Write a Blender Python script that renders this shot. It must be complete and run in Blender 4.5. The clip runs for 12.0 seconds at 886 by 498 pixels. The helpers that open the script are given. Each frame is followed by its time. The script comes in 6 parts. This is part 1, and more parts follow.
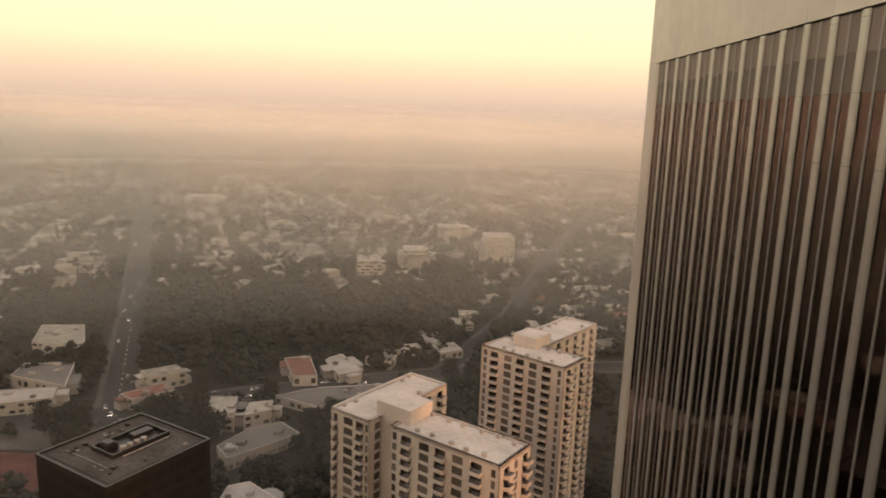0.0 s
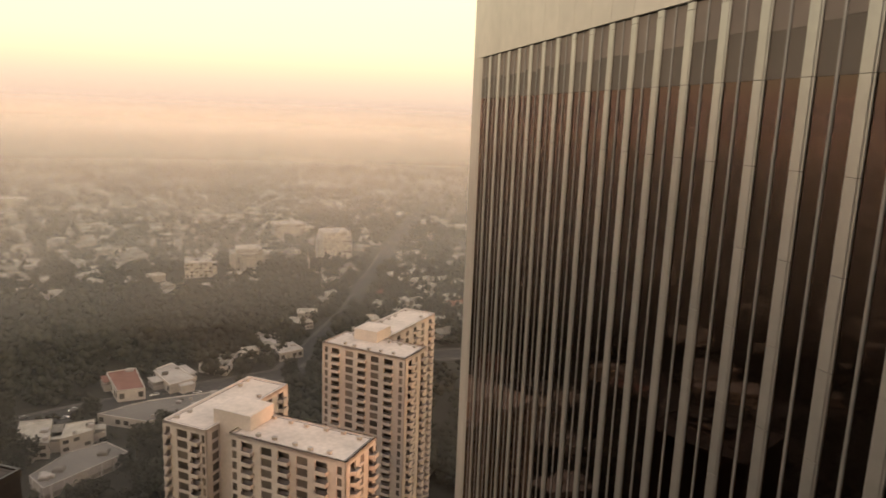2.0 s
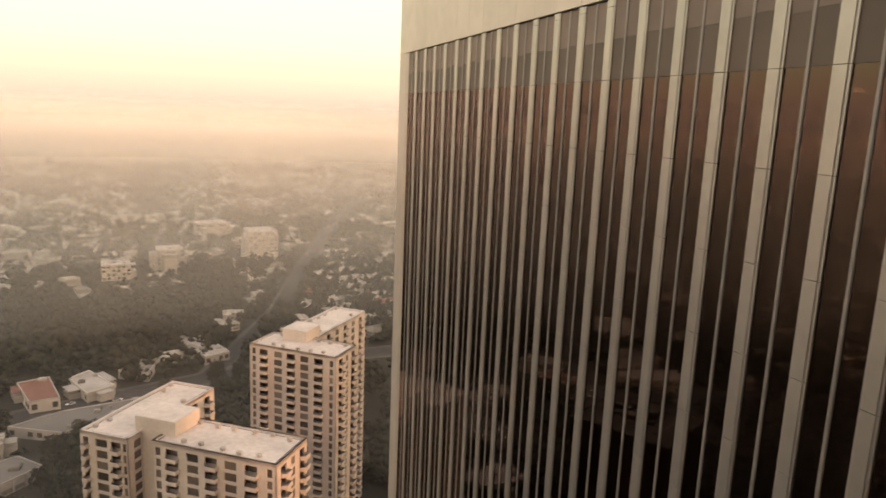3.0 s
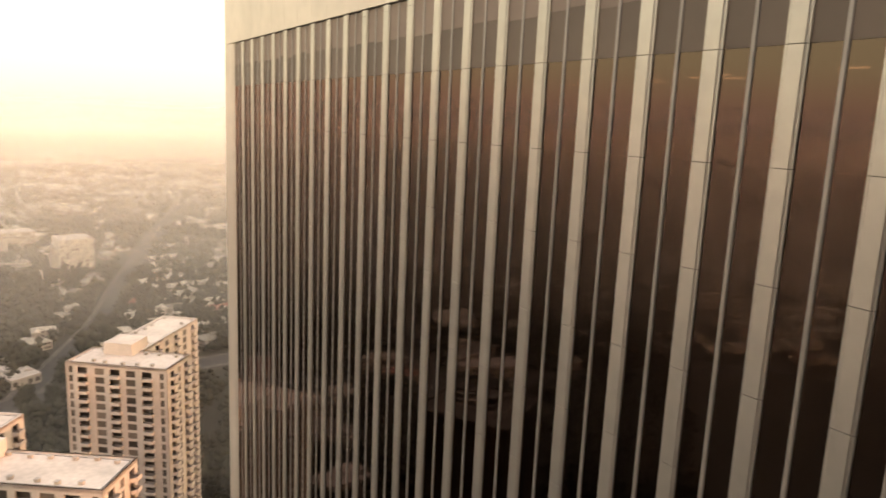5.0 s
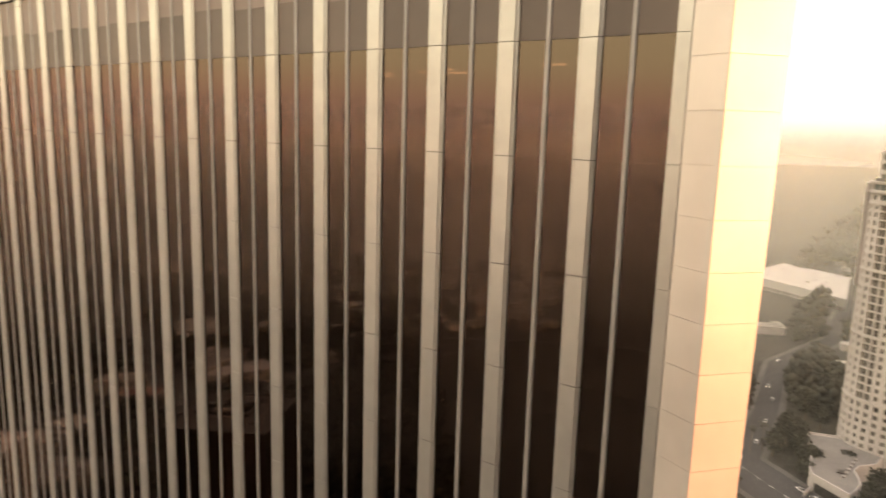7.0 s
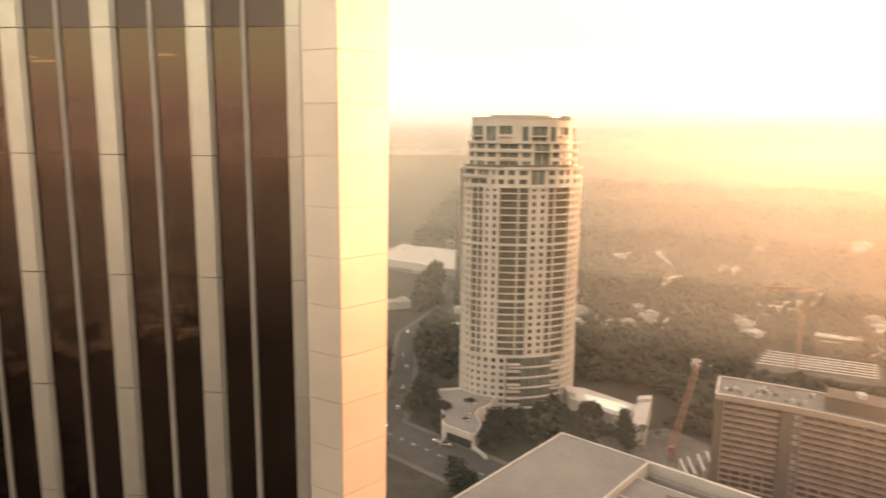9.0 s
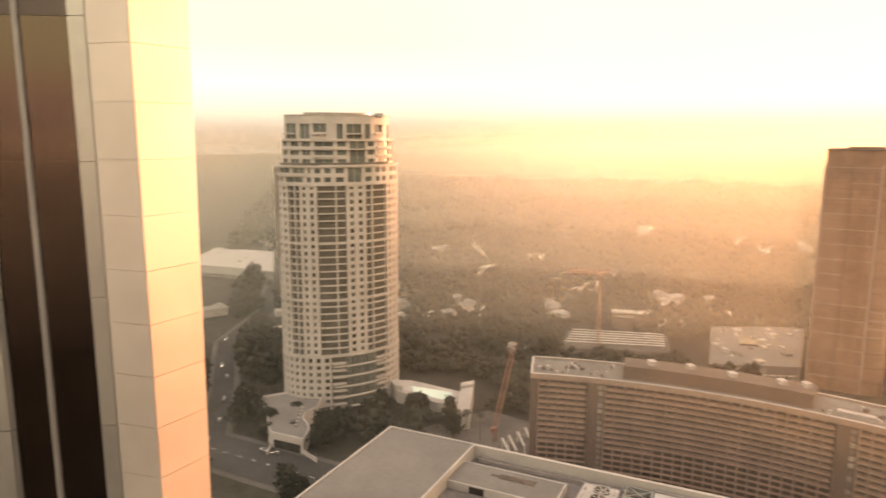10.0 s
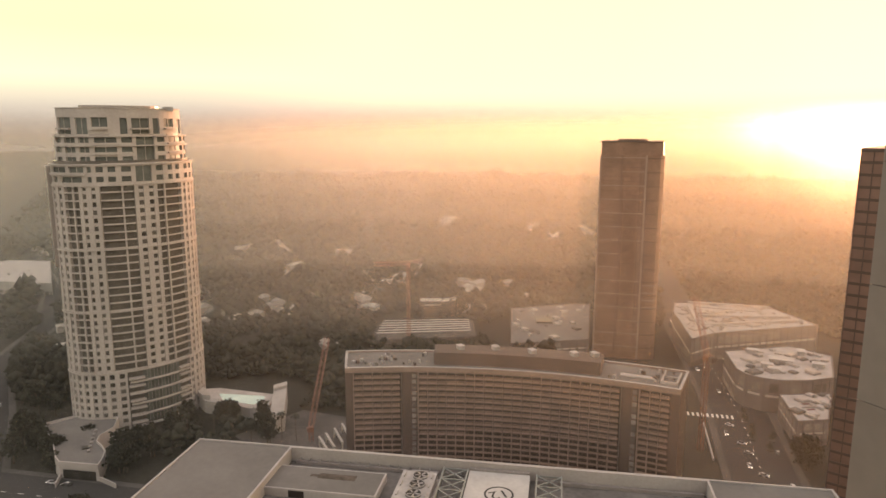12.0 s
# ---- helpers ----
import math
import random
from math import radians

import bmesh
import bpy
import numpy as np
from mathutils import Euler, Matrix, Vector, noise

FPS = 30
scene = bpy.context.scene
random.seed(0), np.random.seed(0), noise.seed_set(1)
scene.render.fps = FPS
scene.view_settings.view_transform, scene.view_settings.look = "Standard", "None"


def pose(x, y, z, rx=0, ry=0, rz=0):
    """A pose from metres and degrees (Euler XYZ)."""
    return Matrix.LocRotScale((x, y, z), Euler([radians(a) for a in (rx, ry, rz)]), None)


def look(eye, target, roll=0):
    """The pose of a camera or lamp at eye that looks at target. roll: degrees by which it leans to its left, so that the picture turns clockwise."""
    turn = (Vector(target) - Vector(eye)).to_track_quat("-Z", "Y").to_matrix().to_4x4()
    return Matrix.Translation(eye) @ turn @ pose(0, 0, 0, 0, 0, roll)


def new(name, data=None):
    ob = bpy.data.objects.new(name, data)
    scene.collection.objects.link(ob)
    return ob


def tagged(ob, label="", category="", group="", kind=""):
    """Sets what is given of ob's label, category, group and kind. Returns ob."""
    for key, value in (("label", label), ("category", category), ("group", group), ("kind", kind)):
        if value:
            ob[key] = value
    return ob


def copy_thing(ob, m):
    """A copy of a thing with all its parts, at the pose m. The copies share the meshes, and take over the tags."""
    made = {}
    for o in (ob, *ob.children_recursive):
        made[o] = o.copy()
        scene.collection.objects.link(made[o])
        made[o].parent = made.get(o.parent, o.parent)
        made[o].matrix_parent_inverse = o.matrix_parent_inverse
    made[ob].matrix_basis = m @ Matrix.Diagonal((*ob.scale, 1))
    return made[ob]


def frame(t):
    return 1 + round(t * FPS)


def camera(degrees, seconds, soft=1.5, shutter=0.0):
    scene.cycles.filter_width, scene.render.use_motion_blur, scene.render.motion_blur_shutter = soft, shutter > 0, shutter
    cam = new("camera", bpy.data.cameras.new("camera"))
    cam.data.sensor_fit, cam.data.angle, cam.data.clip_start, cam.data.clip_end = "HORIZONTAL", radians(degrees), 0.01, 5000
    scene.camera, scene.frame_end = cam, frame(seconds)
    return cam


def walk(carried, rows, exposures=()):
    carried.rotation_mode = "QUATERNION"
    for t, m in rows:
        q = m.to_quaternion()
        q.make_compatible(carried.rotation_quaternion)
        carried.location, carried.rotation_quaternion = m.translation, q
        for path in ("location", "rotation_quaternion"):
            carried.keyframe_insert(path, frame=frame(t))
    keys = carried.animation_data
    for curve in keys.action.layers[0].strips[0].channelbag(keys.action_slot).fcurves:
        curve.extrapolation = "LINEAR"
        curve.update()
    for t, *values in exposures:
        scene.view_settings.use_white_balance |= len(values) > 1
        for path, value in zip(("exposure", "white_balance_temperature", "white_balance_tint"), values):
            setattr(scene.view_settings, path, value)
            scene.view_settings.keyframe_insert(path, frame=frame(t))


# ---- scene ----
cam = camera(65.2, 12.0, 1.6, 0.5)
PATH = [
    (0, (0.162, -0.286, 160.531), (0.152, 1.679, 160.158), 2.1),
    (0.5, (0.266, -0.243, 160.531), (0.375, 1.719, 160.158), 2.1),
    (1, (0.296, -0.159, 160.533), (0.527, 1.792, 160.16), 2.2),
    (1.5, (0.296, -0.066, 160.437), (0.646, 1.867, 160.063), 2.1),
    (2, (0.276, -0.03, 160.361), (0.73, 1.882, 159.99), 2.2),
    (2.5, (0.296, 0.029, 160.273), (0.852, 1.914, 159.902), 2.3),
    (4.5, (0.256, 0.035, 159.872), (1.199, 1.761, 159.509), 2.4),
    (5, (0.277, 0.005, 159.689), (1.345, 1.659, 159.333), 2.5),
    (5.5, (0.323, 0.056, 159.583), (1.528, 1.613, 159.232), 2.6),
    (6, (0.204, 0.093, 159.594), (1.55, 1.53, 159.246), 2.3),
    (6.5, (0.257, 0.158, 159.639), (1.727, 1.469, 159.293), 2.0),
    (8.5, (0.517, 0.211, 159.541), (2.427, 0.7, 159.206), 0.8),
    (9, (0.582, 0.22, 159.541), (2.543, 0.429, 159.208), 0.6),
    (9.5, (0.71, 0.31, 159.573), (2.68, 0.248, 159.238), 0.4),
    (10, (0.784, 0.272, 159.612), (2.731, -0.034, 159.275), 0.2),
    (10.5, (0.897, 0.316, 159.615), (2.797, -0.205, 159.274), 0.1),
    (11, (1.05, 0.42, 159.581), (2.885, -0.297, 159.237), 0.0),
    (11.5, (1.18, 0.52, 159.551), (2.971, -0.297, 159.203), -0.0),
    (12, (1.26, 0.60, 159.542), (3.0445, -0.233, 159.191), 0.1),
]
walk(cam, [(t, look(eye, target, roll)) for t, eye, target, roll in PATH], 
     [(0.0, -0.15, 5950, 13), (1.5, 0.0, 5950, 13), (2.5, 0.22, 5950, 13), (4.5, 0.70, 5950, 13), (5.5, 1.0, 6000, 13), (6.5, 1.38, 6050, 13), (8.5, 1.25, 6350, 13), (9.5, 1.08, 6400, 13), (10.5, 0.82, 6200, 13), (11.0, 0.62, 5900, 13), (12.0, 0.39, 5750, 13)])

# ---- world, sun, haze light ----
SUN_YAW, SUN_ELEV = -149.0, 2.2
SUN = Vector((-math.sin(radians(SUN_YAW)) * math.cos(radians(SUN_ELEV)), math.cos(radians(SUN_YAW)) * math.cos(radians(SUN_ELEV)), math.sin(radians(SUN_ELEV))))
sun_data = bpy.data.lights.new("sun", "SUN")
sun_data.energy, sun_data.angle, sun_data.color = 9.4, radians(4.0), (1.0, 0.47, 0.22)
sun = new("sun", sun_data)
sun.matrix_world = look((0, 0, 0), tuple(-SUN))


def build_world():
    world = bpy.data.worlds.new("hazy_dusk_sky")
    scene.world = world
    world.use_nodes = True
    nt = world.node_tree
    nt.nodes.clear()
    n, link = nt.nodes.new, nt.links.new
    out, back = n("ShaderNodeOutputWorld"), n("ShaderNodeBackground")
    link(back.outputs[0], out.inputs[0])
    coord, sep = n("ShaderNodeTexCoord"), n("ShaderNodeSeparateXYZ")
    link(coord.outputs["Generated"], sep.inputs[0])
    half = n("ShaderNodeMath")
    half.operation, half.inputs[1].default_value, half.inputs[2].default_value = "MULTIPLY_ADD", 0.5, 0.5
    link(sep.outputs[2], half.inputs[0])

    def layers(stops):
        ramp = n("ShaderNodeValToRGB")
        cr = ramp.color_ramp
        cr.elements[0].position, cr.elements[0].color = stops[0][0], (*stops[0][1], 1)
        cr.elements[1].position, cr.elements[1].color = stops[-1][0], (*stops[-1][1], 1)
        for p, c in stops[1:-1]:
            cr.elements.new(p).color = (*c, 1)
        link(half.outputs[0], ramp.inputs[0])
        return ramp

    # layers of the dusty dusk sky by height, away from the sun and towards it: grey haze bank, pink belt, yellow, cream, dim zenith
    away = layers([(0.0, (0.40, 0.32, 0.26)), (0.490, (0.40, 0.32, 0.25)), (0.500, (0.64, 0.49, 0.36)), (0.505, (0.80, 0.585, 0.415)), (0.5105, (0.96, 0.675, 0.44)), (0.519, (1.10, 0.75, 0.475)), (0.529, (1.18, 0.88, 0.51)),
                   (0.545, (1.28, 1.10, 0.60)), (0.582, (1.35, 1.22, 0.68)), (0.65, (1.35, 1.20, 0.86)), (0.78, (1.05, 0.92, 0.76)), (1.0, (0.72, 0.66, 0.60))])
    to_sun = layers([(0.0, (0.50, 0.33, 0.24)), (0.490, (0.72, 0.42, 0.28)), (0.500, (0.80, 0.50, 0.34)), (0.508, (0.92, 0.59, 0.39)), (0.522, (1.3, 0.84, 0.48)),
                     (0.545, (1.9, 1.3, 0.46)), (0.60, (2.2, 1.5, 0.42)), (0.66, (2.1, 1.4, 0.70)), (0.78, (1.15, 0.90, 0.70)), (1.0, (0.72, 0.66, 0.60))])
    dot = n("ShaderNodeVectorMath")
    dot.operation = "DOT_PRODUCT"
    dot.inputs[1].default_value = SUN
    link(coord.outputs["Generated"], dot.inputs[0])
    side = n("ShaderNodeMapRange")
    side.interpolation_type = "SMOOTHSTEP"
    side.inputs["From Min"].default_value, side.inputs["From Max"].default_value = -0.45, 0.9
    link(dot.outputs["Value"], side.inputs[0])
    blend = n("ShaderNodeMix")
    blend.data_type = "RGBA"
    link(side.outputs[0], blend.inputs[0])
    link(away.outputs[0], blend.inputs[6])
    link(to_sun.outputs[0], blend.inputs[7])
    # a thick grey-pink dust bank that lies low in the west
    bank = layers([(0.0, (0.28, 0.225, 0.185)), (0.500, (0.56, 0.45, 0.33)), (0.512, (0.68, 0.55, 0.375)), (0.521, (0.84, 0.69, 0.43)), (0.531, (1.05, 0.87, 0.49)), (0.541, (1.25, 1.02, 0.46)),
                   (0.56, (1.5, 1.25, 0.40)), (0.62, (1.5, 1.25, 0.40)), (0.68, (1.4, 1.2, 0.8)), (0.78, (1.05, 0.92, 0.76)), (1.0, (0.72, 0.66, 0.60))])
    west = n("ShaderNodeVectorMath")
    west.operation = "DOT_PRODUCT"
    west.inputs[1].default_value = (math.sin(radians(83)), math.cos(radians(83)), 0.0)
    link(coord.outputs["Generated"], west.inputs[0])
    reach = n("ShaderNodeMapRange")
    reach.interpolation_type = "SMOOTHSTEP"
    reach.inputs["From Min"].default_value, reach.inputs["From Max"].default_value = 0.88, 0.995
    link(west.outputs["Value"], reach.inputs[0])
    dusty = n("ShaderNodeMix")
    dusty.data_type = "RGBA"
    link(reach.outputs[0], dusty.inputs[0])
    link(blend.outputs[2], dusty.inputs[6])
    link(bank.outputs[0], dusty.inputs[7])
    # glow round the low sun
    glow = n("ShaderNodeValToRGB")
    gr = glow.color_ramp
    gr.elements[0].position, gr.elements[0].color = 0.6, (0, 0, 0, 1)
    gr.elements[1].position, gr.elements[1].color = 1.0, (0.6, 0.30, 0.06, 1)
    for p, c in ((0.85, (0.12, 0.055, 0.01)), (0.94, (0.22, 0.11, 0.02)), (0.985, (0.40, 0.20, 0.04))):
        gr.elements.new(p).color = (*c, 1)
    link(dot.outputs["Value"], glow.inputs[0])
    add = n("ShaderNodeVectorMath")
    link(dusty.outputs[2], add.inputs[0])
    link(glow.outputs[0], add.inputs[1])
    # clear sky above the dust
    sky = n("ShaderNodeTexSky")
    sky.sky_type, sky.sun_disc, sky.sun_elevation, sky.sun_rotation = "NISHITA", False, radians(SUN_ELEV), radians(-SUN_YAW)
    sky.dust_density, sky.air_density = 4.0, 1.5
    mul = n("ShaderNodeVectorMath")
    mul.operation = "SCALE"
    mul.inputs["Scale"].default_value = 0.01
    link(sky.outputs[0], mul.inputs[0])
    both = n("ShaderNodeVectorMath")
    link(add.outputs[0], both.inputs[0])
    link(mul.outputs[0], both.inputs[1])
    link(both.outputs[0], back.inputs[0])
    back.inputs[1].default_value = 1.0


build_world()


# ---- materials ----
def material(name, colour, rough=0.7, metal=0.0, grain=0.12, scale=2.0, stain=0.15, stain_scale=0.15, bump=0.0, each=0.0, island=0.0):
    """A plain surface with grain and stains at two sizes; each: shade differs from object to object; island: from piece to piece."""
    m = bpy.data.materials.new(name)
    m.use_nodes = True
    nt = m.node_tree
    n, link = nt.nodes.new, nt.links.new
    b = nt.nodes["Principled BSDF"]
    b.inputs["Roughness"].default_value, b.inputs["Metallic"].default_value = rough, metal
    b.inputs["Specular IOR Level"].default_value = 0.15 if rough >= 0.9 else 0.5
    geo = n("ShaderNodeNewGeometry")
    value = None
    for size, amount, detail in ((scale, grain, 6), (stain_scale, stain, 4)):
        t = n("ShaderNodeTexNoise")
        t.inputs["Scale"].default_value, t.inputs["Detail"].default_value = size, detail
        link(geo.outputs["Position"], t.inputs["Vector"])
        r = n("ShaderNodeMapRange")
        r.inputs["From Min"].default_value, r.inputs["From Max"].default_value = 0.3, 0.7
        r.inputs["To Min"].default_value, r.inputs["To Max"].default_value = 1 - amount, 1 + amount
        link(t.outputs[0], r.inputs[0])
        if value:
            k = n("ShaderNodeMath")
            k.operation = "MULTIPLY"
            link(value, k.inputs[0])
            link(r.outputs[0], k.inputs[1])
            value = k.outputs[0]
        else:
            value = r.outputs[0]
        if size == scale and bump:
            bp = n("ShaderNodeBump")
            bp.inputs["Strength"].default_value = bump
            link(t.outputs[0], bp.inputs["Height"])
            link(bp.outputs[0], b.inputs["Normal"])
    for amount, source in ((each, "object"), (island, "island")):
        if amount:
            o = n("ShaderNodeObjectInfo") if source == "object" else geo
            r = n("ShaderNodeMapRange")
            r.inputs["To Min"].default_value, r.inputs["To Max"].default_value = 1 - amount, 1 + amount
            link(o.outputs["Random"] if source == "object" else geo.outputs["Random Per Island"], r.inputs[0])
            k = n("ShaderNodeMath")
            k.operation = "MULTIPLY"
            link(value, k.inputs[0])
            link(r.outputs[0], k.inputs[1])
            value = k.outputs[0]
    mix = n("ShaderNodeVectorMath")
    mix.operation = "SCALE"
    mix.inputs[0].default_value = colour
    link(value, mix.inputs["Scale"])
    link(mix.outputs[0], b.inputs["Base Color"])
    return m


def tinted_glass(name, see=(0.10, 0.075, 0.06), rough=0.03, ior=1.5):
    """Dark coated glass: mirrors more towards grazing, lets a little light through."""
    m = bpy.data.materials.new(name)
    m.use_nodes = True
    nt = m.node_tree
    nt.nodes.remove(nt.nodes["Principled BSDF"])
    n, link = nt.nodes.new, nt.links.new
    clear, gloss, mix, fres = n("ShaderNodeBsdfTransparent"), n("ShaderNodeBsdfGlossy"), n("ShaderNodeMixShader"), n("ShaderNodeFresnel")
    clear.inputs[0].default_value = (*see, 1)
    gloss.inputs["Color"].default_value = (0.62, 0.455, 0.375, 1)
    gloss.inputs["Roughness"].default_value = rough
    fres.inputs["IOR"].default_value = ior
    coat = n("ShaderNodeMapRange")
    coat.inputs["To Min"].default_value, coat.inputs["To Max"].default_value = 0.105, 0.75
    link(fres.outputs[0], coat.inputs[0])
    link(coat.outputs[0], mix.inputs[0])
    link(clear.outputs[0], mix.inputs[1])
    link(gloss.outputs[0], mix.inputs[2])
    link(mix.outputs[0], nt.nodes["Material Output"].inputs[0])
    return m


def haze_material(name, dense, most, full, low, high, pales):
    """Stand-in for haze on an upright sheet: scatters light mostly onward, thickens from the ground up to full metres
    and thins out from low to high.
    pales: how bright the haze looks from north round to under the sun, put into its colour."""
    m = bpy.data.materials.new(name)
    m.use_nodes = True
    nt = m.node_tree
    nt.nodes.remove(nt.nodes["Principled BSDF"])
    n, link = nt.nodes.new, nt.links.new
    clear, front, back, onward = n("ShaderNodeBsdfTransparent"), n("ShaderNodeBsdfDiffuse"), n("ShaderNodeBsdfTranslucent"), n("ShaderNodeBsdfRefraction")
    soft, both, mix = n("ShaderNodeMixShader"), n("ShaderNodeMixShader"), n("ShaderNodeMixShader")
    geo, sep, up, down, mul = n("ShaderNodeNewGeometry"), n("ShaderNodeSeparateXYZ"), n("ShaderNodeMapRange"), n("ShaderNodeMapRange"), n("ShaderNodeMath")
    link(geo.outputs["Position"], sep.inputs[0])
    # bearing: how far round towards the sun this stretch hangs; sets painted brightness and density
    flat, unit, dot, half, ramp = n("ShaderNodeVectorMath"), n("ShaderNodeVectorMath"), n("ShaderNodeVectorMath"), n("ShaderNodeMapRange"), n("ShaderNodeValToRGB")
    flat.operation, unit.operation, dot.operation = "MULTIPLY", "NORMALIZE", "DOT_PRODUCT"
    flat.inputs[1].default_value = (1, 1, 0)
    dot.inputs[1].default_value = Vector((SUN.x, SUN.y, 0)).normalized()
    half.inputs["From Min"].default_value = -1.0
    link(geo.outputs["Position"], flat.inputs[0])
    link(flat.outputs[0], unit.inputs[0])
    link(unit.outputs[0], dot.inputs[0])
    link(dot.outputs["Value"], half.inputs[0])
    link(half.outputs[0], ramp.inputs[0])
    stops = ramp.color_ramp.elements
    stops[0].position, stops[1].position = HAZE_TURN[0], HAZE_TURN[-1]
    for p in HAZE_TURN[1:-1]:
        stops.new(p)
    for e, pale, tint, thick in zip(stops, pales, HAZE_LIGHT_TINT, HAZE_THICK):
        e.color = (*(min(1.0, pale * c) for c in tint), thick / max(HAZE_THICK))
    for d in (front, back, onward):
        link(ramp.outputs[0], d.inputs[0])
    onward.inputs["Roughness"].default_value, onward.inputs["IOR"].default_value = 0.75, 1.2
    soft.inputs[0].default_value, both.inputs[0].default_value = 0.75, 0.18
    link(front.outputs[0], soft.inputs[1])
    link(back.outputs[0], soft.inputs[2])
    link(soft.outputs[0], both.inputs[1])
    link(onward.outputs[0], both.inputs[2])
    for r, a, b, v, w in ((up, 0.0, full, 0.0, dense * max(HAZE_THICK)), (down, low, high, 1.0, 0.0)):
        link(sep.outputs[2], r.inputs[0])
        r.inputs["From Min"].default_value, r.inputs["From Max"].default_value = a, b
        r.inputs["To Min"].default_value, r.inputs["To Max"].default_value = v, w
        r.interpolation_type = "SMOOTHSTEP"
    mul.operation = "MULTIPLY"
    link(up.outputs[0], mul.inputs[0])
    link(down.outputs[0], mul.inputs[1])
    thin = n("ShaderNodeMath")
    thin.operation = "MULTIPLY"
    link(mul.outputs[0], thin.inputs[0])
    link(ramp.outputs["Alpha"], thin.inputs[1])
    cap = n("ShaderNodeMath")
    cap.operation, cap.inputs[1].default_value = "MINIMUM", most
    link(thin.outputs[0], cap.inputs[0])
    link(cap.outputs[0], mix.inputs[0])
    link(clear.outputs[0], mix.inputs[1])
    link(both.outputs[0], mix.inputs[2])
    link(mix.outputs[0], nt.nodes["Material Output"].inputs[0])
    return m


ALUMINIUM = material("pale_anodised_aluminium", (0.41, 0.375, 0.345), 0.34, 0.65, 0.05, 1.5, 0.08, 0.12, each=0.04)
# panels of the viewpoint's wall, colour lowered to look unlit, as in shade
OWN_PANEL = material("wall_panel_darkened_as_shade", (0.21, 0.20, 0.18), 0.6, 0.0, 0.05, 1.5, 0.10, 0.12, each=0.05)
BAND = material("pale_anodised_metal_panel", (0.55, 0.475, 0.42), 0.45, 0.5, 0.04, 0.8, 0.10, 0.1, each=0.03)
MULLION = material("grey_metal_mullion", (0.29, 0.255, 0.235), 0.4, 0.3, 0.06, 1.5, 0.1, 0.2)
GLASS = tinted_glass("bronze_tinted_glass")
SPANDREL = material("grey_spandrel_glass", (0.135, 0.098, 0.072), 0.65, 0.0, 0.05, 0.6, 0.1, 0.2, each=0.08)
BLIND = material("grey_lowered_blind", (0.25, 0.19, 0.15), 0.8, 0.0, 0.05, 0.8, 0.1, 0.3, each=0.08)
# near-black colour that holds the dimness of unlit rooms and deep openings
DARK_CORE = material("near_black_painted_shade", (0.03, 0.026, 0.022), 0.9, 0.0, 0.3, 0.5, 0.3, 0.1)
CONCRETE = material("pale_painted_concrete", (0.34, 0.305, 0.278), 0.85, 0.0, 0.06, 1.2, 0.10, 0.08)
PALE_PAINT = material("pale_painted_tower_wall", (0.52, 0.455, 0.415), 0.85, 0.0, 0.06, 1.2, 0.12, 0.08)
ROOF_WHITE = material("pale_roof_membrane", (0.36, 0.325, 0.295), 0.9, 0.0, 0.10, 0.8, 0.16, 0.12)
APT_ROOF_COVER = material("pale_pink_grey_roof_cover", (0.56, 0.485, 0.43), 0.9, 0.0, 0.10, 0.8, 0.14, 0.12)
ROOF_GREY = material("grey_roof_gravel", (0.15, 0.133, 0.118), 0.95, 0.0, 0.15, 0.7, 0.2, 0.1)
ROOF_FLAT = material("smooth_pale_grey_roof", (0.155, 0.14, 0.126), 0.9, 0.0, 0.05, 0.6, 0.14, 0.06)
STEEL = material("grey_green_steel", (0.22, 0.22, 0.20), 0.5, 0.3, 0.1, 1.0)
PAD_WHITE = material("white_pad_paint", (0.41, 0.375, 0.34), 0.8, 0.0, 0.05, 1.0, 0.12, 0.15)
BRONZE_STAIN = material("brown_water_stain", (0.085, 0.068, 0.054), 0.9, 0.0, 0.3, 0.6, 0.3, 0.2)
TAR = material("dark_roof_edge_strip", (0.05, 0.045, 0.04), 0.9)
WINDOW = material("dark_window_glass", (0.055, 0.048, 0.042), 0.12, 0.0, 0.1, 0.3, 0.1, 0.1, each=0.65)
FLAT_WINDOW = material("curtained_flat_window", (0.12, 0.10, 0.086), 0.3, 0.0, 0.1, 0.3, 0.1, 0.1, each=0.6)
# the shade inside balconies and recesses is put into this darker colour
RECESS = material("recess_wall_with_painted_shade", (0.16, 0.135, 0.115), 0.8, 0.0, 0.2, 0.4, 0.2, 0.1, each=0.5)
BRONZE = material("dark_bronze_cladding", (0.035, 0.028, 0.024), 0.35, 0.2, 0.1, 0.6, 0.15, 0.1)
HOTEL_WALL = material("brown_grey_concrete", (0.088, 0.059, 0.046), 0.85, 0.0, 0.08, 0.9, 0.12, 0.07)
CURTAINED = material("curtained_balcony_glass", (0.05, 0.034, 0.027), 0.35, 0.0, 0.25, 0.55, 0.2, 0.1)
HOTEL_BALCONY = material("beige_balcony_front", (0.27, 0.19, 0.148), 0.8, 0.0, 0.06, 1.0, 0.1, 0.1, each=0.08, island=0.06)
GLAZING = material("grey_green_window_wall", (0.085, 0.088, 0.078), 0.5, 0.0, 0.1, 0.3, 0.2, 0.08, each=0.3)
LIMESTONE = material("cream_limestone_cladding", (0.38, 0.335, 0.30), 0.8, 0.0, 0.06, 0.8, 0.1, 0.06)
BROWN_GLASS = material("brown_curtain_wall_glass", (0.15, 0.085, 0.06), 0.4, 0.0, 0.1, 0.2, 0.15, 0.05, each=0.15)
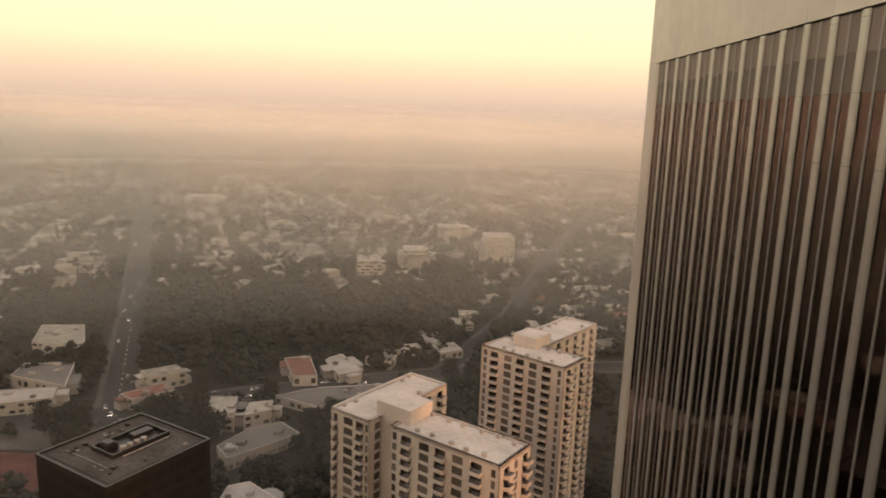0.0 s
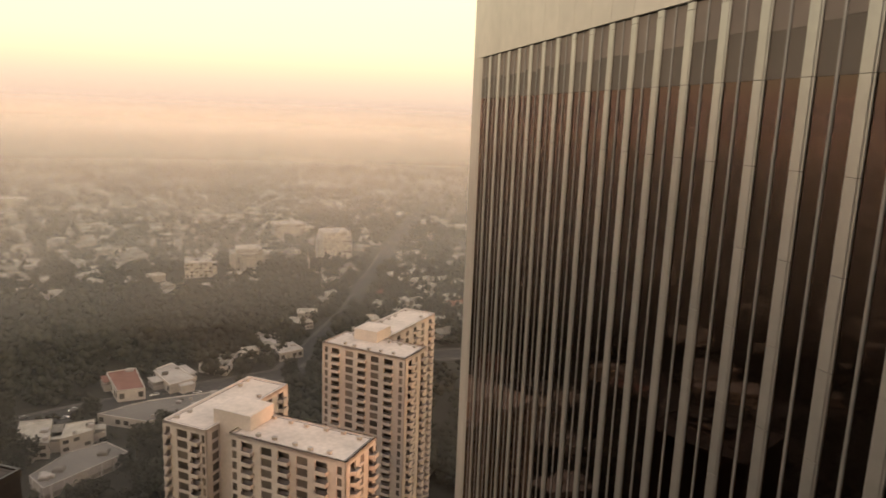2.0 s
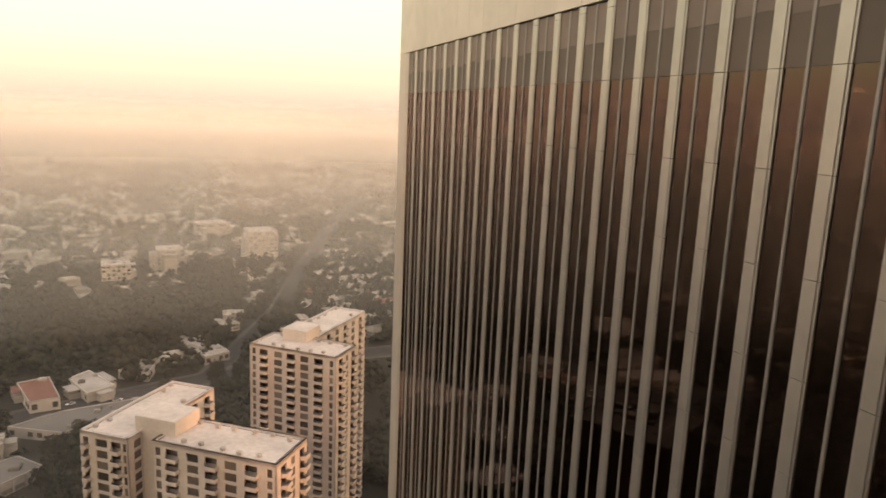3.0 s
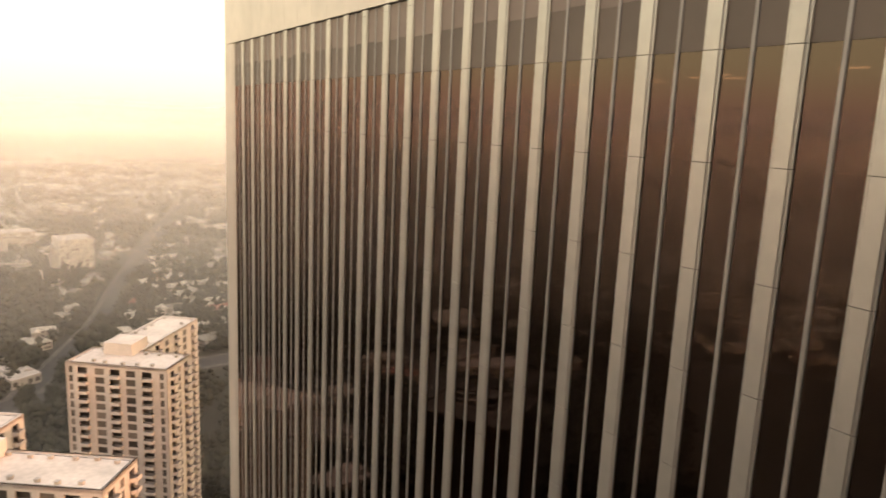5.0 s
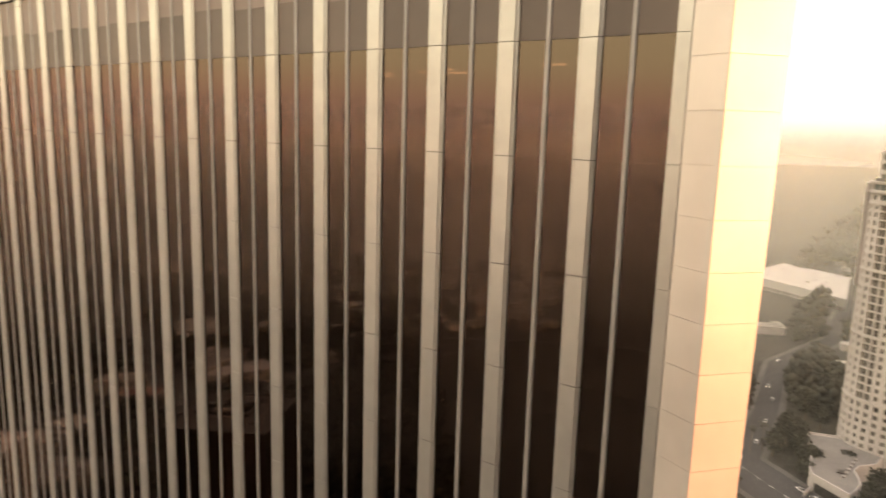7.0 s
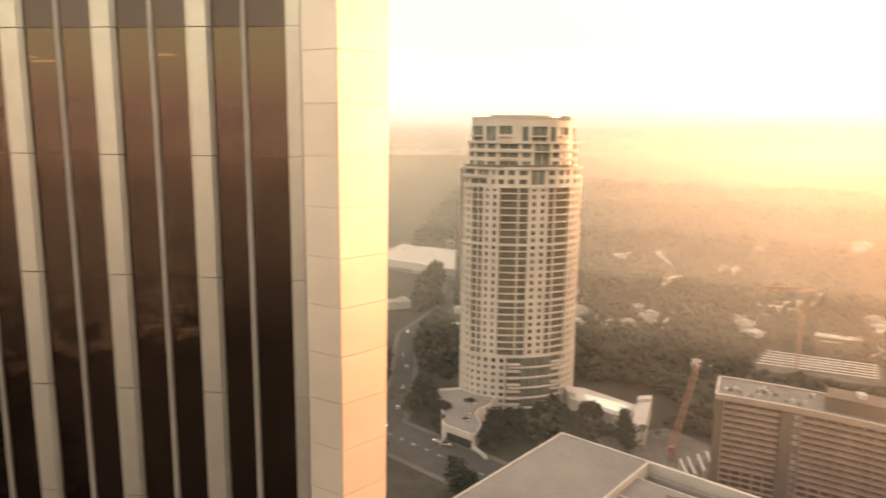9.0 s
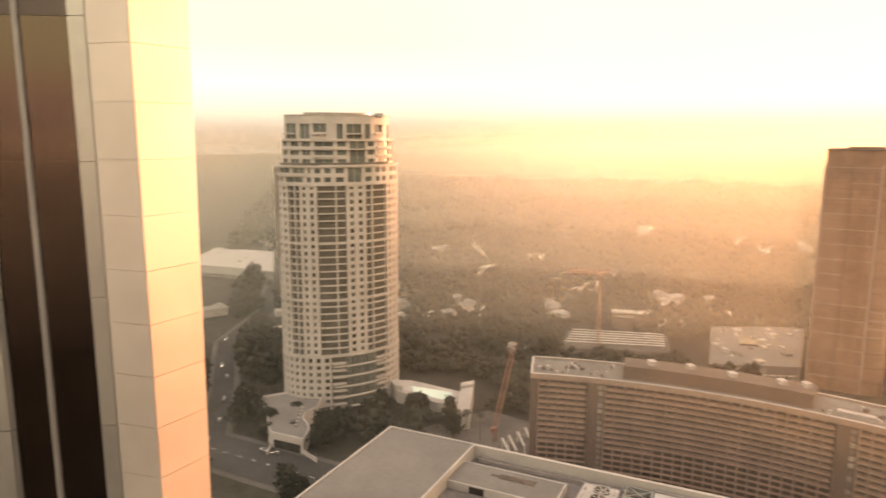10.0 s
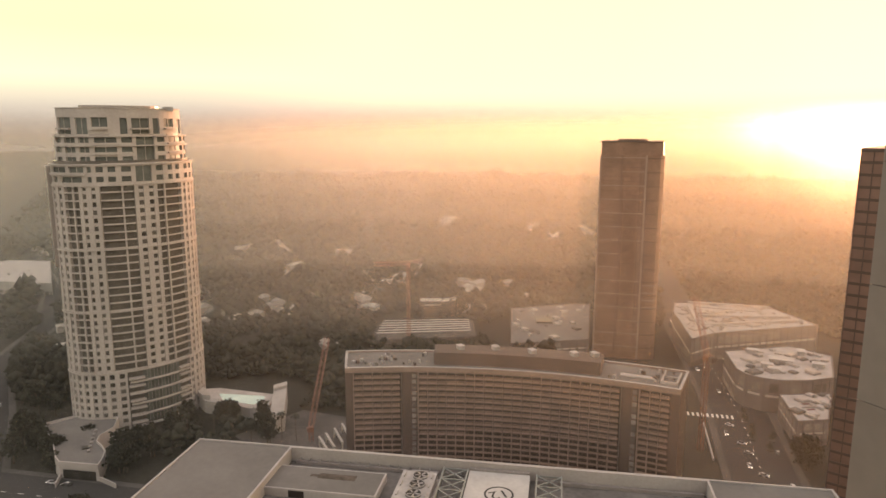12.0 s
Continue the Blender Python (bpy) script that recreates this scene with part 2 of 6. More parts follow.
SLIM_GLASS = material("orange_brown_curtain_wall", (0.23, 0.135, 0.09), 0.4, 0.2, 0.12, 0.25, 0.15, 0.05)
ASPHALT = material("worn_asphalt", (0.045, 0.041, 0.038), 0.9, 0.0, 0.1, 0.5, 0.2, 0.03)
PAVING = material("pale_concrete_paving", (0.085, 0.075, 0.067), 0.9, 0.0, 0.1, 0.5, 0.2, 0.05)
FAR_FOLIAGE = material("hazy_dark_foliage", (0.032, 0.030, 0.021), 0.95, 0.0, 0.15, 0.05, 0.3, 0.012, island=0.12)
FOLIAGE = material("dusty_dark_foliage", (0.034, 0.032, 0.022), 0.9, 0.0, 0.3, 0.4, 0.25, 0.03, each=0.2, island=0.35)
BARK = material("brown_bark", (0.10, 0.075, 0.055), 0.95)


# ---- building blocks ----
class Shape:
    """Collects boxes, prisms and faces into one mesh."""

    def __init__(self):
        self.v, self.f = [], []

    def face(self, *pts):
        k = len(self.v)
        self.v.extend(tuple(p) for p in pts)
        self.f.append(tuple(range(k, k + len(pts))))
        return self

    def prism(self, poly, z0, z1, top=None):
        """An upright solid over a counter-clockwise outline; top: an outline of the same length for its upper end."""
        k, n, top = len(self.v), len(poly), top or poly
        self.v.extend((p[0], p[1], z0) for p in poly)
        self.v.extend((p[0], p[1], z1) for p in top)
        self.f.append(tuple(range(k + n - 1, k - 1, -1)))
        self.f.append(tuple(range(k + n, k + 2 * n)))
        for i in range(n):
            j = (i + 1) % n
            self.f.append((k + i, k + j, k + n + j, k + n + i))
        return self

    def box(self, x0, x1, y0, y1, z0, z1):
        return self.prism([(x0, y0), (x1, y0), (x1, y1), (x0, y1)], z0, z1)

    def slab(self, a, b, depth, z0, z1):
        """A solid under the line a-b in plan that goes depth metres to the left of it."""
        d = Vector((b[0] - a[0], b[1] - a[1])).normalized() * depth
        return self.prism([a, b, (b[0] - d.y, b[1] + d.x), (a[0] - d.y, a[1] + d.x)], z0, z1)

    def beam(self, a, b, w):
        """A square bar from a to b."""
        a, b = Vector(a), Vector(b)
        d = (b - a).normalized()
        s = d.cross(Vector((0, 0, 1)) if abs(d.z) < 0.9 else Vector((1, 0, 0))).normalized() * w / 2
        u = d.cross(s).normalized() * w / 2
        k = len(self.v)
        for p in (a, b):
            self.v.extend(tuple(p + q) for q in (-s - u, s - u, s + u, -s + u))
        self.f.extend([(k + 3, k + 2, k + 1, k), (k + 4, k + 5, k + 6, k + 7)])
        self.f.extend((k + i, k + (i + 1) % 4, k + 4 + (i + 1) % 4, k + 4 + i) for i in range(4))
        return self

    def drum(self, x, y, z0, z1, r0, r1=None, sides=12):
        r1 = r0 if r1 is None else r1
        ring = [(math.cos(2 * math.pi * i / sides), math.sin(2 * math.pi * i / sides)) for i in range(sides)]
        return self.prism([(x + r0 * c, y + r0 * s) for c, s in ring], z0, z1, [(x + r1 * c, y + r1 * s) for c, s in ring])

    def mesh(self, name, mat):
        me = bpy.data.meshes.new(name)
        me.from_pydata(self.v, [], self.f)
        me.materials.append(mat)
        me.update()
        return me


def part(name, shape, mat, parent, label=""):
    """One mesh under a thing or a part. shape: a Shape, or a mesh to share."""
    ob = new(name, shape.mesh(name, mat) if isinstance(shape, Shape) else shape)
    ob.parent = parent
    return tagged(ob, label)


def thing(name, m, label, category, group=""):
    ob = new(name)
    ob.empty_display_size = 0.5
    ob.matrix_world = m
    return tagged(ob, label, category, group)


def single(name, shape, mat, label, category, group="", kind="", m=None):
    ob = new(name, shape.mesh(name, mat) if isinstance(shape, Shape) else shape)
    if m:
        ob.matrix_world = m
    return tagged(ob, label, category, group, kind)


def place(ob, x, y, z, turn=0.0):
    ob.matrix_basis = pose(x, y, z, 0, 0, turn)
    return ob


# ---- ground and haze ----
def build_ground():
    s = Shape()
    radii, sides = [0, 150, 400, 800, 1500, 2600, 3800, 4950], 48
    for r0, r1 in zip(radii, radii[1:]):
        for i in range(sides):
            a, b = 2 * math.pi * i / sides, 2 * math.pi * (i + 1) / sides
            p = [(r * math.cos(q), r * math.sin(q), 0) for r, q in ((r0, a), (r1, a), (r1, b), (r0, b))]
            s.face(*(p if r0 else p[1:3] + [(0, 0, 0)]))
    soil = material("dry_lawn_and_soil", (0.036, 0.032, 0.024), 0.95, 0.0, 0.25, 0.12, 0.4, 0.012)
    single("ground", s, soil, "dry dusty ground with lawns between the city streets", "ground", kind="structure")


build_ground()

# bearings at which the painted brightness of the haze is named: north, north-west, west, south-west, under the sun
HAZE_TURN = (0.10, 0.45, 0.74, 0.89, 0.99)
HAZE_LIGHT_TINT = ((0.97, 0.93, 0.89), (1.0, 0.92, 0.86), (0.80, 0.92, 0.94), (1.0, 0.87, 0.78), (1.0, 0.80, 0.62))
HAZE_THICK = (1.2, 1.1, 0.95, 1.55, 1.8)
# radius, density, most that one veil may hide, height to which it thickens, heights between which it thins out, painted
# brightness at those bearings
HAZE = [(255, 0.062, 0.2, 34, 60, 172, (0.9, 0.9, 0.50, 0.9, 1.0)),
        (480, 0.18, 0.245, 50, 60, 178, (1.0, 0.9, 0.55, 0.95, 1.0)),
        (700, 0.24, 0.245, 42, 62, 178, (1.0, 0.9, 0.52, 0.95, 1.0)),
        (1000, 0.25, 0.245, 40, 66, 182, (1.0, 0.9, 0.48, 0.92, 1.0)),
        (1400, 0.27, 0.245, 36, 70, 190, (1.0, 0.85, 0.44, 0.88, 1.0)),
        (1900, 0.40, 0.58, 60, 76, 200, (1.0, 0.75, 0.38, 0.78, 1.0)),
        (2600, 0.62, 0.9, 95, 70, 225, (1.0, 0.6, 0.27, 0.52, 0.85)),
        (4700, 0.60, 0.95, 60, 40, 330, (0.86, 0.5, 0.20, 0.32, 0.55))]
# upright see-through sheets stand in for haze, their light painted in by bearing
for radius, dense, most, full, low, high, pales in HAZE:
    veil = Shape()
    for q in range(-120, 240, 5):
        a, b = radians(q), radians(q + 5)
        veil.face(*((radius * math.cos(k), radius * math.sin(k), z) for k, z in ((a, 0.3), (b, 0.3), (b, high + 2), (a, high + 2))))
    single(f"backdrop_haze_{radius}", veil, haze_material(f"painted_haze_{radius}", dense, most, full, low, high, pales), "see-through sheet standing in for haze over the city, its brightness put into the colour", "haze", kind="structure")

# ---- the office tower with fins ----
FIN_X, PITCH, STOREY, LEVEL = 21.0, 3.0, 3.8, 158.75
FIN_Y = [7.0 + (17.93 - n) * PITCH for n in range(17, -5, -1)]
BAND_Z, TOP_Z = 166.8, 176.0


def build_office_tower():
    t = thing("office_tower", pose(FIN_X, 7.0, 0), "tall office tower with pale aluminium fins and bronze tinted glass", "office tower")
    left_y = FIN_Y[-1] - 0.4
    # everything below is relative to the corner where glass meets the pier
    # solid core; the dimness of the rooms is put into its colour
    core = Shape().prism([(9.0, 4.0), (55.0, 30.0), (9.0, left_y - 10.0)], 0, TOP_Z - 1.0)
    part("core", core, DARK_CORE, t, "near-black core behind the glass with the rooms' dimness in its colour")
    floors = Shape()
    for k in range(-42, 3):
        z = LEVEL + k * STOREY
        if z > 0:
            floors.box(0.40, 9.0, 0.3, left_y - 7.2, z - 0.55, z - 0.05)
    part("floor_slabs", floors, material("dark_floor_slab", (0.07, 0.06, 0.05), 0.9), t)
    # fins: a flat face with a stepped flange on both sides, one shallow joint at every storey
    fin = Shape()
    z = LEVEL - 41 * STOREY
    while z < BAND_Z - 0.1:
        z1 = min(z + STOREY, BAND_Z - 0.06)
        fin.prism([(0.14, -0.40), (0.06, -0.39), (0.035, -0.31), (0.0, -0.27), (0.0, 0.27), (0.035, 0.31), (0.06, 0.39), (0.14, 0.40)][::-1], z + 0.014, z1 - 0.014)
        z = z1 if z1 > z + 1 else BAND_Z
    fin.box(0.075, 0.2, -0.36, 0.36, 0, BAND_Z - 0.08)
    fin_mesh = fin.mesh("fin", ALUMINIUM)
    back_mesh = Shape().box(0.068, 0.13, -0.37, 0.37, 0, BAND_Z - 0.08).mesh("fin_backing", TAR)
    for y in FIN_Y[:-1]:
        part("fin", fin_mesh, ALUMINIUM, t).location = (0, y - 7.0, 0)
        part("fin_backing", back_mesh, TAR, t, "dark seal behind the joints").location = (0, y - 7.0, 0)
    thin = Shape().prism([(0.07, -0.05), (0.10, -0.09), (0.2, -0.10), (0.2, 0.10), (0.10, 0.09), (0.07, 0.05)], 0, BAND_Z - 0.08)
    thin_mesh = thin.mesh("mullion", MULLION)
    edges = [0.0] + [y - 7.0 for y in FIN_Y]
    middles = [1.40] + [(a + b) / 2 for a, b in zip(edges[1:], edges[2:])]
    for y in middles:
        part("mullion", thin_mesh, MULLION, t)
        t.children[-1].location = (0, y, 0)
    # panes, two to a bay and storey
    lines = sorted([0.0] + [y - 7.0 for y in FIN_Y] + middles)
    pane_mesh = Shape().box(0.13, 0.16, -0.72, 0.72, 0.002, STOREY - 0.002).mesh("pane", GLASS)
    far_panes, made = Shape(), 0
    centres = [(a + b) / 2 for a, b in zip(lines, lines[1:])]
    for k in range(0, -41, -1):
        z = LEVEL + k * STOREY
        for i, y in enumerate(centres):
            wide = (lines[i + 1] - lines[i]) / 2 - 0.03
            if k > -7 and made < 300:
                p = part("pane", pane_mesh, GLASS, t)
                p.location, p.scale = (0, y, z), (1, wide / 0.72, 1)
                made += 1
            else:
                far_panes.box(0.13, 0.16, y - wide, y + wide, z + 0.002, z + STOREY - 0.002)
    tagged(part("lower_panes", far_panes, GLASS, t), kind="stuff")
    # top storey: grey spandrel glass with blinds drawn to uneven heights
    rng = random.Random(4)
    z0 = LEVEL + STOREY
    for i, y in enumerate(centres):
        wide, cut = (lines[i + 1] - lines[i]) / 2 - 0.03, z0 + 2.05 + rng.choice((0, 0, 0.08, -0.1, 0.16))
        part("spandrel", Shape().box(0.12, 0.17, y - wide, y + wide, z0 + 0.012, cut), SPANDREL, t)
        part("blind", Shape().box(0.125, 0.17, y - wide, y + wide, cut + 0.01, BAND_Z - 0.1), BLIND, t)
    # closed band at the head
    for a, b in zip([-1.75] + edges[1:], edges[1:] + [left_y - 4.0]):
        if b > a:
            part("band_panel", Shape().box(-0.06, 0.4, a + 0.012, b - 0.012, BAND_Z, TOP_Z), BAND, t)
    part("band_groove", Shape().box(0.10, 0.5, -0.1, left_y - 7.0, BAND_Z - 0.09, BAND_Z + 0.02), TAR, t)
    # flared corner pier: panels half a storey high on two faces
    def corner(z):
        """The outer corner of the pier, which leans out a little towards the top."""
        k = (z - 158.0) * 0.0125
        return (0.84 + 0.77 * k, -2.77 - 0.64 * k)

    for z0, z1 in ((0, 118), (118, TOP_Z)):
        foot, head = ([(0.06, -0.36), (-0.55, -1.56), (corner(z)[0] + 0.01, corner(z)[1] + 0.07), (9.0, 2.0), (9.0, 4.0), (0.4, 0.0)] for z in (max(z0, 118), z1))
        part("corner_pier", Shape().prism(foot, z0, z1, head), BAND, t)
    for k in range(-41, 3):
        z = LEVEL + k * STOREY
        part("end_fin", Shape().prism([(0.02, 0.10), (0.0, 0.05), (0.0, -0.33), (0.3, -0.36), (0.3, 0.12)], z + 0.008, min(z + STOREY - 0.008, BAND_Z - 0.06)), ALUMINIUM, t)
    half = 1.52
    for k in range(-105, 12):
        z = LEVEL + 3.1 + k * half
        if z > 0:
            if z < 118:
                continue
            part("shaded_panel", Shape().slab((0.0, -0.36), (-0.60, -1.58), 0.05, z + 0.007, z + half - 0.007), BAND, t)
            (x0, y0), (x1, y1) = corner(z), corner(z + half)
            part("corner_panel", Shape().prism([(-0.60, -1.60), (x0, y0), (x0 + 0.032, y0 + 0.038), (-0.568, -1.562)], z + 0.007, z + half - 0.007, [(-0.60, -1.60), (x1, y1), (x1 + 0.032, y1 + 0.038), (-0.568, -1.562)]), BAND, t)
    # the far end of the face
    part("far_corner_pier", Shape().prism([(0.3, left_y - 7.1), (0.0, left_y - 6.0), (-0.05, left_y - 3.7), (0.8, left_y - 3.0), (9.0, left_y - 8.0), (9.0, left_y - 10.0)][::-1], 0, TOP_Z), BAND, t)
    # ceiling lamps on the highest glazed floor
    lamp = bpy.data.materials.new("warm_ceiling_lamp")
    lamp.use_nodes = True
    b = lamp.node_tree.nodes["Principled BSDF"]
    b.inputs["Emission Color"].default_value, b.inputs["Emission Strength"].default_value = (1.0, 0.72, 0.38, 1), 14.0
    for x, y in ((1.6, 4.4), (2.2, 9.6), (2.8, 10.9), (3.6, 9.9), (3.0, 13.5), (4.2, 14.4), (3.4, 18.2), (4.4, 20.0)):
        part("ceiling_lamp", Shape().box(x, x + 0.12, y, y + 0.9, LEVEL + STOREY - 0.66, LEVEL + STOREY - 0.60), lamp, t, "lit ceiling lamp behind the glass")


build_office_tower()


# ---- the wall beside the viewpoint ----
def build_own_wall():
    t = thing("panelled_tower", pose(14.77, -20.41, 0), "tower wall of pale metal panels beside the viewpoint", "office tower")
    # unseen bulk, made tall to keep southern sky light off the fins
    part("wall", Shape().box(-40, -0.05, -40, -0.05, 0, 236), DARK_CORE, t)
    for k in range(-12, 5):
        z = 154.7 + k * 3.8
        for x in (-2.4, -4.8, -7.2):
            part("panel", Shape().box(x + 0.01, x + 2.39, -0.9, 0, z + 0.012, z + 3.788), OWN_PANEL, t)
    part("lower_wall", Shape().box(-7.2, 0, -0.9, 0, 0, 109), OWN_PANEL, t)
    # out of view, added only to block light from the finned face
    part("rear_wing", Shape().box(-75, -18.1, -0.05, 23.4, 0, 178), DARK_CORE, t, "unseen dark block added behind the viewpoint to shade the finned face")
    part("side_wall", Shape().box(-0.6, -0.02, -40, -0.92, 0, 178), OWN_PANEL, t)


build_own_wall()


# ---- the two pale apartment towers ----
APT_ROOF, APT_FLOOR = 82.0, 2.9
SMALL, PLAIN, BALCONY = 0, 1, 2


def facade(t, a, b, kinds, floors, roof, shared, budget, closed=False):
    """A wall from a to b (plan, outside to the right of the way) with a column of openings for each (fraction, width, kind)."""
    a, b = Vector(a), Vector(b)
    long = (b - a).length
    u = (b - a) / long
    turn = math.degrees(math.atan2(u.y, u.x))
    wall, cuts = Shape(), []
    for where, wide, kind in kinds:
        c = where * long
        cuts.append((c - wide / 2, c + wide / 2, kind))
    at = 0.0
    for c0, c1, kind in cuts + [(long, long, None)]:
        if c0 > at:
            p, q = a + u * at, a + u * c0
            wall.slab(tuple(p), tuple(q), 0.45, 0, roof)
        at = c1
    for c0, c1, kind in cuts:
        p, q = a + u * c0, a + u * c1
        for k in range(floors + 1):
            z = roof - 1.5 - k * APT_FLOOR
            top = roof if k == 0 else z + (0.75 if kind != BALCONY else 0.45)
            if z > 0:
                wall.slab(tuple(p), tuple(q), 0.45, z, top)
        for k in range(floors):
            z = roof - 1.5 - (k + 1) * APT_FLOOR + (0.75 if kind != BALCONY else 0.45)
            if z < 0.2:
                continue
            high = APT_FLOOR - (0.75 if kind != BALCONY else 0.45)
            mid = a + u * (c0 + c1) / 2
            key = ("pane" if kind != BALCONY else "balcony_door", round(c1 - c0, 2), round(high, 2))
            if key not in shared:
                shared[key] = Shape().box(-(c1 - c0) / 2, (c1 - c0) / 2, 0.30 if kind != BALCONY else 1.75, 0.36 if kind != BALCONY else 1.81, 0, high).mesh(key[0], FLAT_WINDOW)
            if budget["pane"] > 0:
                budget["pane"] -= 1
                ob = part(key[0], shared[key], FLAT_WINDOW, t)
                ob.location, ob.rotation_euler = (mid.x, mid.y, z), (0, 0, radians(turn))
            if kind == BALCONY and budget["balcony"] > 0:
                budget["balcony"] -= 1
                key = ("balcony", round(c1 - c0, 2))
                if key not in shared:
                    h = (c1 - c0) / 2
                    s = Shape().prism([(-h - 0.1, 1.8), (-h - 0.1, -0.3), (-h * 0.5, -1.45), (h + 0.35, -1.45), (h + 0.35, 1.8)], -0.2, 0.0)
                    s.prism([(-h - 0.1, 0.0), (-h - 0.1, -0.3), (-h * 0.5, -1.45), (h + 0.35, -1.45), (h + 0.35, 0.0), (h + 0.25, 0.0), (h + 0.25, -1.35), (-h * 0.5 + 0.05, -1.35), (-h, -0.25), (-h, 0.0)], 0.0, 0.8)
                    shared[key] = s.mesh("balcony", PALE_PAINT)
                ob = part("balcony", shared[key], PALE_PAINT, t)
                ob.location, ob.rotation_euler = (mid.x, mid.y, z), (0, 0, radians(turn))
    part("wall", wall, PALE_PAINT, t)


FRONT = [(0.05, 1.5, SMALL), (0.165, 3.4, BALCONY), (0.335, 3.2, PLAIN), (0.485, 3.4, BALCONY), (0.64, 3.2, PLAIN), (0.80, 3.4, BALCONY), (0.945, 1.4, SMALL)]
SIDE = [(0.22, 2.6, BALCONY), (0.52, 1.8, PLAIN), (0.82, 2.4, BALCONY)]
BACK_END = [(0.12, 1.6, BALCONY), (0.45, 3.4, PLAIN), (0.75, 2.8, BALCONY), (0.93, 1.0, SMALL)]


def roof_slab(t, poly, z):
    """A flat roof with a low parapet, a dark strip inside it and a few vents."""
    part("roof", Shape().prism(poly, z - 0.9, z - 0.35), APT_ROOF_COVER, t, "pale flat roof")
    par, strip = Shape(), Shape()
    n = len(poly)
    mid = sum((Vector(p) for p in poly), Vector((0, 0))) / n
    for i in range(n):
        a, b = Vector(poly[i]), Vector(poly[(i + 1) % n])
        d = (b - a).normalized()
        left = Vector((-d.y, d.x))
        par.slab(tuple(a), tuple(b), 0.5, z - 0.6, z)
        strip.slab(tuple(a + left * 0.9 + d * 0.9), tuple(b + left * 0.9 - d * 0.9), 0.22, z - 0.36, z - 0.33)
    part("parapet", par, PALE_PAINT, t)
    part("edge_strip", strip, TAR, t, "dark tar strip round the roof")


def build_apartments(name, m, wing2, core, label, seed):
    t = thing(name, m, label, "apartment tower", "pair of pale apartment towers")
    shared, budget = {}, {"pane": 620, "balcony": 300}
    W, D, floors = 33.5, 14.6, 28
    (x0, x1, y0, y1) = wing2
    for a0, a1, b0, b1 in ((0, W, 0, D), wing2):
        # inner wall behind the balconies, its shade painted in by a dark colour
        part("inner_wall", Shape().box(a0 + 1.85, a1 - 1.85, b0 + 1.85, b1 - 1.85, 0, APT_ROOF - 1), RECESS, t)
        for k in range(1, 28):
            z = APT_ROOF - 1.5 - k * APT_FLOOR
            part("floor_plate", Shape().box(a0 + 0.35, a1 - 0.35, b0 + 0.35, b1 - 0.35, z + 0.2, z + 0.42), PALE_PAINT, t)
    facade(t, (0, 0), (W, 0), FRONT, floors, APT_ROOF, shared, budget)
    facade(t, (W, 0), (W, D), SIDE, floors, APT_ROOF, shared, budget)
    facade(t, (x0, y0), (x1, y0), BACK_END, floors, APT_ROOF, shared, budget)
    facade(t, (x1, y0), (x1, y1), [(f, 2.6, BALCONY if i % 2 else PLAIN) for i, f in enumerate((0.10, 0.26, 0.42, 0.58, 0.74, 0.9))], floors, APT_ROOF, shared, budget)
    facade(t, (W, D), (0, D), [(0.2, 3, PLAIN), (0.5, 3, PLAIN), (0.8, 3, PLAIN)], 4, APT_ROOF, shared, budget)
    facade(t, (x1, y1), (x0, y1), [(0.3, 3, PLAIN), (0.7, 3, PLAIN)], 4, APT_ROOF, shared, budget)
    facade(t, (x0, y1), (x0, y0), [(0.3, 3, PLAIN), (0.7, 3, PLAIN)], 4, APT_ROOF, shared, budget)
    facade(t, (0, D), (0, 0), [(0.4, 2.2, PLAIN)], 28, APT_ROOF, shared, budget)
    roof_slab(t, [(0, 0), (W, 0), (W, D), (0, D)], APT_ROOF)
    roof_slab(t, [(x0, y0), (x1, y0), (x1, y1), (x0, y1)], APT_ROOF + 0.02)
    a, b, c, d = core
    part("stair_core", Shape().box(a, b, c, d, 0, APT_ROOF + 3.6), PALE_PAINT, t, "plain lift and stair block above the roof")
    part("core_roof", Shape().box(a + 0.4, b - 0.4, c + 0.4, d - 0.4, APT_ROOF + 3.6, APT_ROOF + 3.64), APT_ROOF_COVER, t)
    rng = random.Random(seed)
    vent = Shape().box(-0.5, 0.5, -0.4, 0.4, 0, 0.7).box(-0.6, 0.6, -0.5, 0.5, 0.7, 0.82).mesh("roof_vent", ROOF_WHITE)
    for i in range(11):
        part("roof_vent", vent, ROOF_WHITE, t).location = (5 + i * 2.5 + rng.uniform(-0.6, 0.6), (2.2 if i % 2 else D - 2.2) + rng.uniform(-0.5, 0.5), APT_ROOF - 0.36)
    for i in range(8):
        part("roof_vent", vent, ROOF_WHITE, t).location = (rng.choice((x0 + 2.2, x1 - 2.2)) + rng.uniform(-0.4, 0.4), y0 + 3 + i * (y1 - y0 - 6) / 7, APT_ROOF - 0.34)
    return t


build_apartments("apartment_tower", pose(-12.8, 167.0, 0, 0, 0, -35.6), (-19.6, -5.6, -1.6, 33.0), (-7.5, 4.0, 3.5, 13.0), "cream concrete apartment tower with balconies and a pale flat roof", 3)
build_apartments("apartment_tower", pose(14.0, 235.3, 0, 0, 0, -39.1), (3.0, 17.0, 14.2, 54.0), (7.0, 16.5, 9.5, 19.0), "cream concrete apartment tower with a T-shaped plan and balconies", 5)


# ---- the dark bronze office block ----
DARK_GRAVEL = material("dark_roof_gravel", (0.088, 0.074, 0.065), 0.95, 0.0, 0.2, 0.7, 0.3, 0.15)
